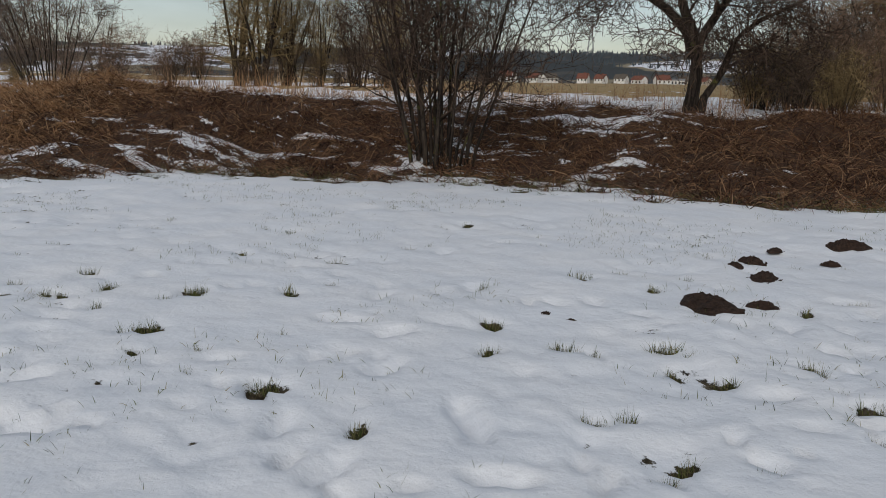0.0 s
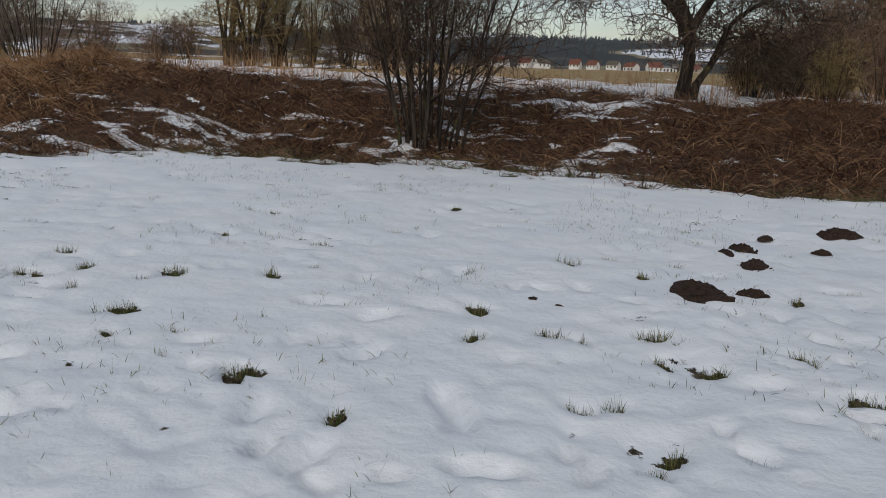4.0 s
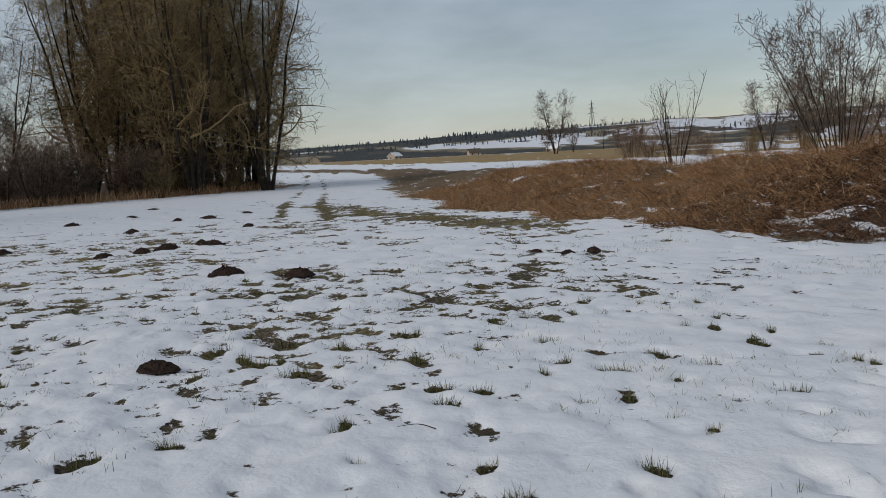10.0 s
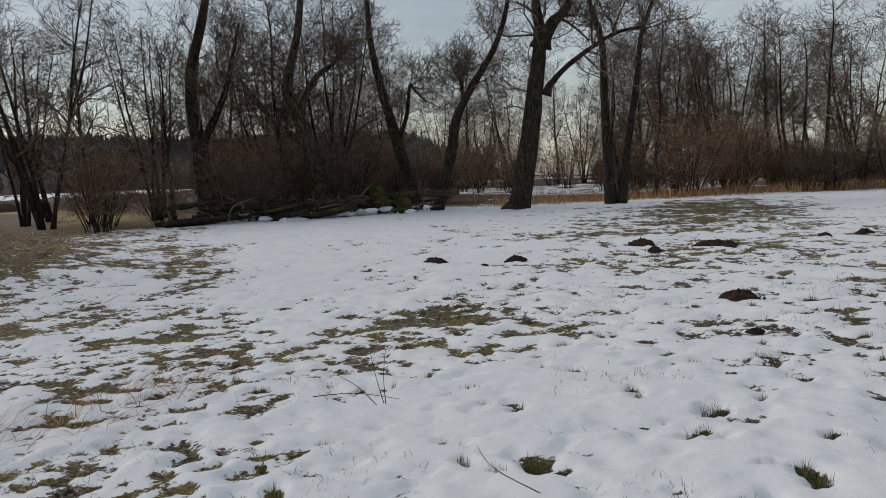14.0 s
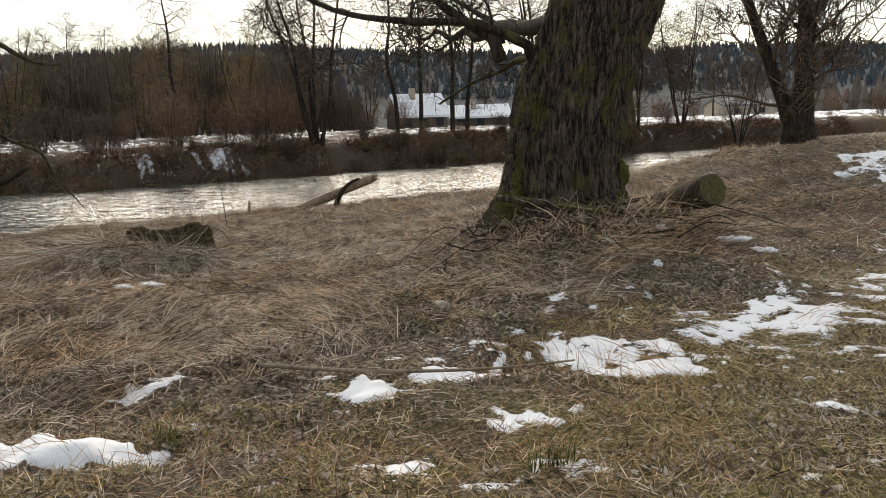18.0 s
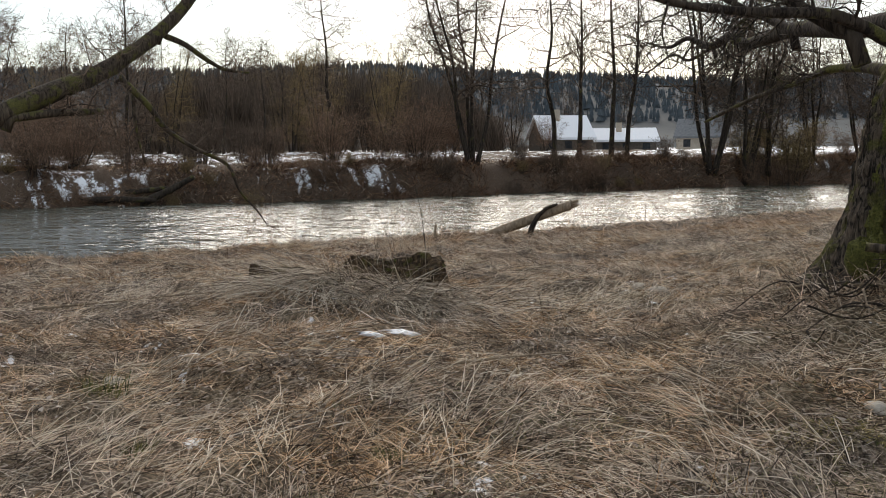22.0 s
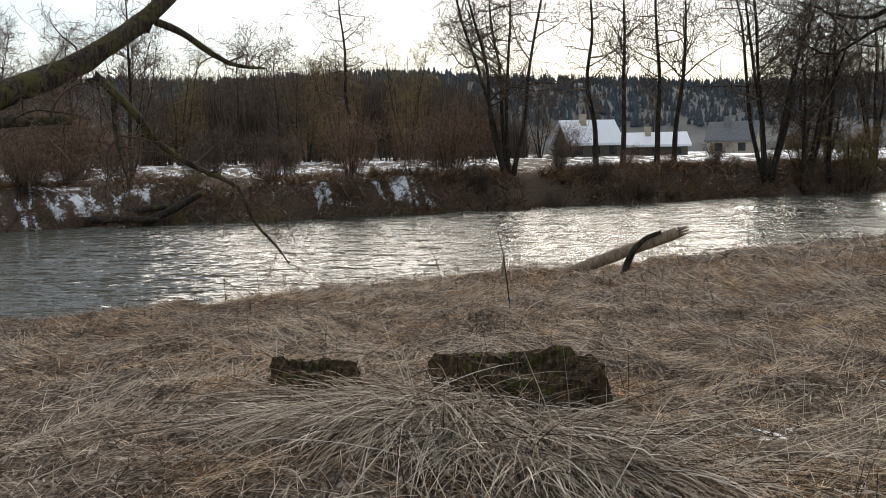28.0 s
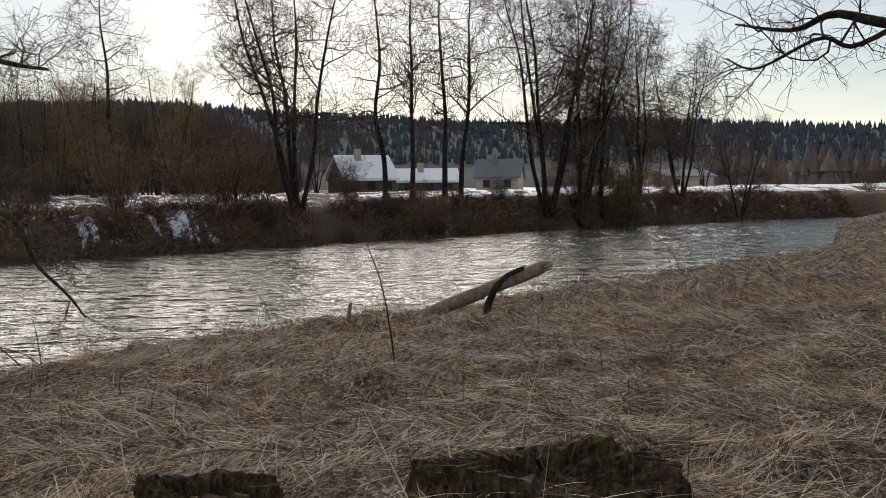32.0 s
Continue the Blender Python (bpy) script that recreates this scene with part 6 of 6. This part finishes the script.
def stump(name, label, x, y, w, h, seed, turn=0.0):
    """A rotten, hollow, broken stump with a jagged rim."""
    r = np.random.default_rng(seed)
    top = thing(name, label, "stump", "rotten stumps", spot(x, y), turn)
    m, levels = 120, 14
    a = np.arange(m) * 2 * np.pi / m
    chip = np.repeat(r.uniform(-0.3, 0.06, 24), 5)
    rim = h * (1.0 + chip + 0.16 * np.sin(2 * a + seed))
    rings = []
    for i in range(levels):
        q = i / (levels - 1)
        plates = 0.22 * np.abs(fbm(a * 7, np.full(m, q * 1.2), 1.0, 3, seed)) + 0.16 * fbm(a * 22, np.full(m, q * 4.0), 1.0, 2, seed + 5)
        rr = 1.08 - 0.1 * q - plates
        rings.append(np.stack([rr * w * np.cos(a), rr * w * 0.55 * np.sin(a), -0.3 * h + (rim + 0.3 * h) * q], -1))
    for q, k in ((0.72, 0.92), (0.6, 0.6), (0.4, 0.4)):
        rr = q * (1 + 0.12 * r.standard_normal(m))
        rings.append(np.stack([rr * w * np.cos(a), rr * w * 0.55 * np.sin(a), rim * k + 0.02 * r.standard_normal(m)], -1))
    f = [[i * m + j, i * m + (j + 1) % m, (i + 1) * m + (j + 1) % m, (i + 1) * m + j] for i in range(len(rings) - 1) for j in range(m)]
    f.append([(len(rings) - 1) * m + j for j in range(m)])
    part("wood", np.concatenate(rings), f, M_ROT, top)
    for n in range(4):
        b = r.uniform(0, 6.28)
        moss = Heap()
        lump(moss, (0.9 * w * math.cos(b), 0.5 * w * math.sin(b), h * 0.6), (w * 0.11, w * 0.07, h * 0.12), seed + n, 10, 18, 0.12)
        moss.make("moss_patch", M_MOSS, top, "green moss patch")


stump("stump", "broad dark rotten stump with moss on a reed mound", 5.85, -16.25, 0.80, 0.26, 301, -18)
stump("stump", "low rotten stump half buried in dead reeds", 7.9, -17.0, 0.5, 0.22, 302, -20)


# long dead reeds draped over the mound
r = np.random.default_rng(310)
for name, label, n, length, width, seed in (("draped_reeds", "long dead reed stems draped over the mound", 3000, 1.0, 0.0085, 311), ("loose_reeds", "loose dead reed stems strewn down the mound", 1700, 0.8, 0.0100, 315)):
    x = r.normal(6.2, 0.85, n)
    y = -15.5 - 0.3 * (x - 6.2) + r.normal(0, 0.42, n)
    ang = math.pi / 2 - 0.45 * (x - 6.2) + r.normal(0, 0.45, n)
    keep = (y > -16.25 - 0.3 * (x - 6.2)) & (y < -13.7)
    blade_field(name, label, M_STALK, x[keep], y[keep], length, width, 0.10, 0.30, seed, ang[keep], 5, sink=-0.05, stray=0.35)
x, y = r.uniform(4.9, 8.2, 900), r.uniform(-15.8, -14.8, 900)
blade_field("mound_stems", "thin dry stems standing round the rotten stumps", M_STALK, x, y, 0.42, 0.006, 0.36, 0.5, 313, None, 4)
for px, py, sz in ((5.1, -13.15, 0.17), (5.4, -12.95, 0.13)):
    heap = Heap()
    lump(heap, (0, 0, 0), (sz * 1.2, sz * 0.5, 0.02), 312, 9, 26, 0.22)
    ob = heap.make("snow_patch", M_SNOW, smooth=True)
    ob.matrix_basis = pose(*spot(px, py, 0.035), 0, 0, -25)
    tagged(ob, "small leftover snow patch on the reed mound", "snow", "snow on the mound")


def stick(name, label, pts, r0, r1, mat, group="", category="branch", sides=6):
    heap = Heap()
    line = smooth_line(pts, 3 * len(pts))
    heap.tube(line, np.linspace(r0, r1, len(line)), sides, wobble=0.08)
    return tagged(heap.make(name, mat, smooth=True), label, category, group)


# ---- driftwood at the water's edge ----
log = thing("driftwood_log", "bleached broken log propped up at the water's edge", "log", at=(0, 0, 0))
heap = Heap()
line = smooth_line([(7.0, -27.3, -1.05), (5.9, -27.25, -0.86), (4.7, -27.2, -0.42), (3.35, -27.2, 0.08)], 24)
heap.tube(line, np.concatenate([np.linspace(0.11, 0.13, 12), np.linspace(0.13, 0.125, 12)]), 12, wobble=0.07)
r = np.random.default_rng(320)
for k in range(9):
    a = 2 * math.pi * k / 9
    o = np.array([0, math.cos(a) * 0.09, math.sin(a) * 0.09])
    heap.tube([line[-1] + o * 0.9, line[-1] + o * 0.9 + np.array([-0.28, 0.0, 0.1]) * r.uniform(0.4, 1.0)], [0.035, 0.008], 5)
heap.make("trunk", M_DEADWOOD, log, smooth=True)
heap = Heap()
heap.tube(smooth_line([(4.62, -27.0, -1.05), (4.45, -27.0, -0.75), (4.3, -27.02, -0.35), (4.05, -27.05, -0.05), (3.7, -27.05, 0.12)], 14), np.linspace(0.10, 0.035, 14), 8, wobble=0.15)
heap.tube([(4.5, -27.0, -0.8), (4.85, -26.95, -1.0)], [0.06, 0.03], 6)
heap.make("dark_branch", M_BARK, log, "dark branch crossing the log")
stick("post", "short grey stake at the water's edge", [(6.95, -26.9, -1.1), (6.97, -26.85, -0.7), (6.93, -26.85, -0.42)], 0.06, 0.03, M_DEADWOOD, category="stake")
for n, pts in enumerate(([(12.2, -24.6, -1.0), (12.2, -24.6, -0.35)], [(11.2, -24.9, -1.0), (12.4, -25.3, -0.75), (13.3, -25.6, -0.5)], [(11.6, -25.0, -1.0), (12.0, -25.8, -0.7), (12.3, -26.4, -0.45)], [(10.8, -24.6, -1.0), (12.0, -25.2, -0.85), (13.8, -25.9, -0.8)], [(9.5, -26.3, -1.0), (9.6, -26.4, -0.6)], [(8.2, -27.3, -1.0), (8.5, -27.4, -0.5), (8.9, -27.5, -0.1)],
                           [(0.0, -32.6, -1.1), (0.5, -32.8, -0.6), (0.9, -32.9, 0.0), (1.5, -33.2, 0.5)], [(0.9, -32.6, -1.1), (0.95, -32.7, -0.5), (0.9, -33, -0.1)], [(-1.0, -33.3, -1.0), (-1.4, -33.6, -0.2)], [(-2.6, -34.0, -1.0), (-2.2, -34.5, -0.4), (-1.6, -34.8, 0.3)], [(6.3, -22.0, -0.7), (6.5, -22.2, 0.2), (6.75, -22.4, 1.0)])):
    pts[0] = (pts[0][0], pts[0][1], pts[0][2] - 0.9)
    stick("twig", "bare dead twig standing at the water's edge", pts, 0.015, 0.004, M_BARK, "twigs by the water")
for n, pts in enumerate(([(9.3, -16.4, -0.55), (8.2, -16.0, -0.45), (6.9, -15.6, -0.25)], [(8.6, -18.6, -0.68), (8.0, -18.4, -0.62), (7.3, -18.3, -0.6)], [(2.6, -8.35, -0.26), (1.8, -8.1, -0.24), (0.9, -7.95, -0.22), (0.2, -8.1, -0.2)], [(4.3, -11.5, -0.4), (3.9, -11.9, -0.3), (3.3, -12.6, -0.28)], [(10.4, -14.5, -0.5), (8.9, -15.2, -0.45), (7.6, -16.2, -0.5)])):
    stick("fallen_branch", "thin fallen branch lying in the dead grass", [(a, b, spot(a, b)[2] + 0.05 + 0.03 * (i % 2)) for i, (a, b, c) in enumerate(pts)], 0.018, 0.007, M_DEADWOOD, "fallen branches")
for n, (a, b, sz) in enumerate(((2.1, -16.6, 0.18), (2.35, -16.75, 0.12), (7.2, -10.9, 0.1), (1.2, -10.4, 0.1))):
    heap = Heap()
    lump(heap, (0, 0, 0), (sz, sz * 0.7, sz * 0.45), 330 + n, 8, 12, 0.10)
    ob = heap.make("stone", M_ROCK, smooth=True)
    ob.matrix_basis = pose(*spot(a, b, sz * 0.2), 0, 0, 40 * n)
    tagged(ob, "pale rounded stone lying in dead grass", "stone", "stones in the grass")
for n, (a, b, sz) in enumerate(((7.0, -10.45, 1.5), (6.1, -9.3, 1.0), (2.9, -7.0, 1.0), (0.6, -6.3, 1.2), (8.2, -8.8, 1.2), (4.4, -9.2, 0.8))):
    copy_thing(tuftstock[n % 3], pose(a, b, spot(a, b)[2], 0, 0, 70 * n) @ Matrix.Scale(sz * 1.7, 4))

# ---- the mossy cut log and brushwood beside the great willow ----
cut = thing("cut_log", "mossy sawn log lying beside the willow", "log")
heap = Heap()
heap.tube(smooth_line([(-2.0, -14.5, 0.3), (-2.2, -13.95, 0.45), (-2.42, -13.3, 0.62)], 12), [0.17] * 4 + [0.19] * 4 + [0.215] * 4, 18, wobble=0.04)
heap.make("trunk", M_MOSSY, cut, smooth=True)
heap = Heap()
e = np.array([-2.42, -13.3, 0.62])
ax = unit(np.array([-0.3, 0.9, 0.2]))
u = unit(np.cross(ax, [0, 0, 1.0]))
w = np.cross(u, ax)
ring = [e + ax * 0.012 + 0.2 * (math.cos(t) * u + math.sin(t) * w) for t in np.arange(18) * 2 * math.pi / 18]
heap.add(ring + [e + ax * 0.016], [[k, (k + 1) % 18, 18] for k in range(18)])
heap.make("sawn_face", M_CUT, cut, "weathered sawn face")
stick("mossy_limb", "mossy fallen limb against the willow", [(0.45, -13.15, 0.62), (-0.2, -12.95, 0.55), (-0.9, -12.9, 0.42), (-1.5, -13.1, 0.36), (-2.1, -13.3, 0.33)], 0.05, 0.06, M_MOSSY, sides=9)
r = np.random.default_rng(340)
for n in range(70):
    a, b = r.uniform(-2.6, 1.4), r.uniform(-13.5, -12.2)
    g, ln = r.uniform(0, 6.28), r.uniform(0.4, 1.3)
    c, d2 = a + ln * math.cos(g), b + 0.5 * ln * math.sin(g)
    stick("brushwood", "thin dry brushwood heaped against the willow", [(a, b, spot(a, b)[2] + r.uniform(0, 0.3)), ((a + c) / 2, (b + d2) / 2, spot(a, b)[2] + r.uniform(0.04, 0.22)), (c, d2, spot(c, d2)[2] + r.uniform(0, 0.4))], 0.012, 0.005, M_DEADWOOD if n % 2 else M_BARK, "brushwood", sides=5)
for n, (a, b, sz) in enumerate(((-2.55, -12.9, 0.2), (-2.75, -12.5, 0.24), (-1.6, -12.8, 0.1))):
    heap = Heap()
    lump(heap, (0, 0, 0), (sz, sz * 0.6, 0.035), 350 + n, 9, 26, 0.24)
    ob = heap.make("snow_patch", M_SNOW, smooth=True)
    ob.matrix_basis = pose(*spot(a, b, 0.02), 0, 0, 30 * n)
    tagged(ob, "leftover snow beside the cut log", "snow", "snow by the log")

r = np.random.default_rng(345)
ang = r.uniform(0, 2 * np.pi, 2600)
x, y = -0.7 + np.cos(ang) * r.uniform(1.0, 2.1, 2600), -14.1 + np.sin(ang) * r.uniform(1.0, 2.0, 2600)
blade_field("willow_foot_reeds", "dry reeds and stalks round the willow's foot", M_STRAW, x, y, 0.75, 0.009, 0.45, 0.45, 346, None, 3)
# ---- heap of fallen logs at the edge of the wood ----
r = np.random.default_rng(360)
for n in range(26):
    q = r.random()
    a, b = -24.5 - 9.5 * q + r.uniform(-1, 1), -26.3 + 4.6 * q + r.uniform(-1.2, 0.6)
    g, ln = r.normal(2.3, 0.5), r.uniform(1.5, 4.0)
    z0 = spot(a, b)[2] + 0.1 + 0.22 * (n % 4)
    rad = r.uniform(0.06, 0.2)
    pts = [(a - ln / 2 * math.cos(g), b - ln / 2 * math.sin(g), z0), (a, b, z0 + 0.1), (a + ln / 2 * math.cos(g), b + ln / 2 * math.sin(g), z0 + r.uniform(-0.1, 0.4))]
    stick("fallen_log", "mossy fallen log in a heap at the wood's edge", pts, rad, rad * 0.6, M_MOSSY if n % 3 == 0 else M_BARK, "heap of fallen logs", "log", 9)
for n in range(48):
    q = r.random()
    a, b = -25.5 - 10 * q + r.uniform(-1, 1), -26.0 + 4.4 * q + r.uniform(-1.2, 0.9)
    g, ln, z0 = r.uniform(0, 6.28), r.uniform(0.8, 2.4), spot(a, b)[2]
    rise = r.uniform(0.0, 0.7)
    pts = [(a, b, z0 + r.uniform(0, 0.4)), (a + 0.5 * ln * math.cos(g), b + 0.5 * ln * math.sin(g), z0 + 0.25 + rise * 0.6 * ln), (a + ln * math.cos(g + 0.5), b + ln * math.sin(g + 0.5), z0 + 0.3 + rise * ln)]
    stick("dead_branch", "crooked dead branch sticking out of the log heap", pts, r.uniform(0.02, 0.06), 0.012, M_BARK if n % 2 else M_DEADWOOD, "heap of fallen logs", "branch", 5)
for n in range(16):
    q = r.random()
    a, b = -24.5 - 9.5 * q, -25.8 + 4.6 * q + r.uniform(-0.6, 0.8)
    heap = Heap()
    sz = r.uniform(0.25, 0.7)
    lump(heap, (0, 0, 0), (sz, sz * 0.5, 0.12), 370 + n, 6, 12, 0.15)
    ob = heap.make("snow_patch", M_SNOW, smooth=True)
    ob.matrix_basis = pose(*spot(a, b, r.uniform(0.02, 0.25)), 0, 0, r.uniform(0, 180))
    tagged(ob, "snow lying on the heap of logs", "snow", "snow on the logs")
snag = thing("snag", "broken reddish snag with bright moss at its foot", "stump", at=spot(-33.2, -23.6))
heap = Heap()
heap.tube(smooth_line([(0, 0, -0.2), (0.05, 0, 1.0), (0.0, 0.1, 2.0), (0.1, 0.2, 2.9)], 14), np.linspace(0.55, 0.28, 14), 14, wobble=0.14)
heap.make("wood", M_ROT, snag)
for n, (a, b, c, sz) in enumerate(((0.3, 0.5, 0.9, 0.55), (0.5, 0.9, 0.4, 0.6), (0.2, 1.8, 0.35, 0.5))):
    heap = Heap()
    lump(heap, (a, b, c), (sz * 0.6, sz * 0.8, sz * 0.7), 380 + n, 8, 12, 0.15)
    heap.make("moss_cushion", M_MOSS, snag, "bright green moss cushion")

# dead twigs on the snow
for n, pts in enumerate(([(-4.6, -4.5, 0.09), (-4.7, -4.2, 0.12), (-4.75, -3.85, 0.1)], [(-4.72, -3.95, 0.06), (-4.78, -4.0, 0.25), (-4.85, -4.02, 0.42)], [(-4.74, -3.98, 0.06), (-4.9, -4.15, 0.2), (-5.05, -4.3, 0.36)], [(-4.68, -4.0, 0.06), (-4.6, -4.1, 0.2), (-4.5, -4.2, 0.3)], [(-3.6, -2.3, 0.07), (-3.7, -2.6, 0.12), (-3.9, -2.8, 0.15)], [(-4.7, 1.5, 0.05), (-4.72, 1.4, 0.09), (-4.8, 1.3, 0.07)])):
    stick("twig", "thin dead twig on the snow", pts, 0.0035, 0.0015, M_BARK, "twigs on the snow", sides=4)
# driftwood tangle under the far bank
for n, pts in enumerate(([(33.3, -46.9, -1.1), (28.9, -47.0, -0.8), (24.7, -47.1, -0.4)], [(26.0, -46.5, -1.2), (24.5, -46.9, -0.5), (23.2, -47.1, 0.2)], [(31, -46.2, -1.2), (27.5, -46.0, -0.95), (25.0, -46.3, -1.0)], [(36, -44.5, -1.1), (33, -45.0, -0.7), (30.5, -45.6, -0.9)])):
    stick("drift_trunk", "dark driftwood trunk under the far bank", pts, 0.24, 0.12, M_BARK, "driftwood under the far bank", "log", 9)
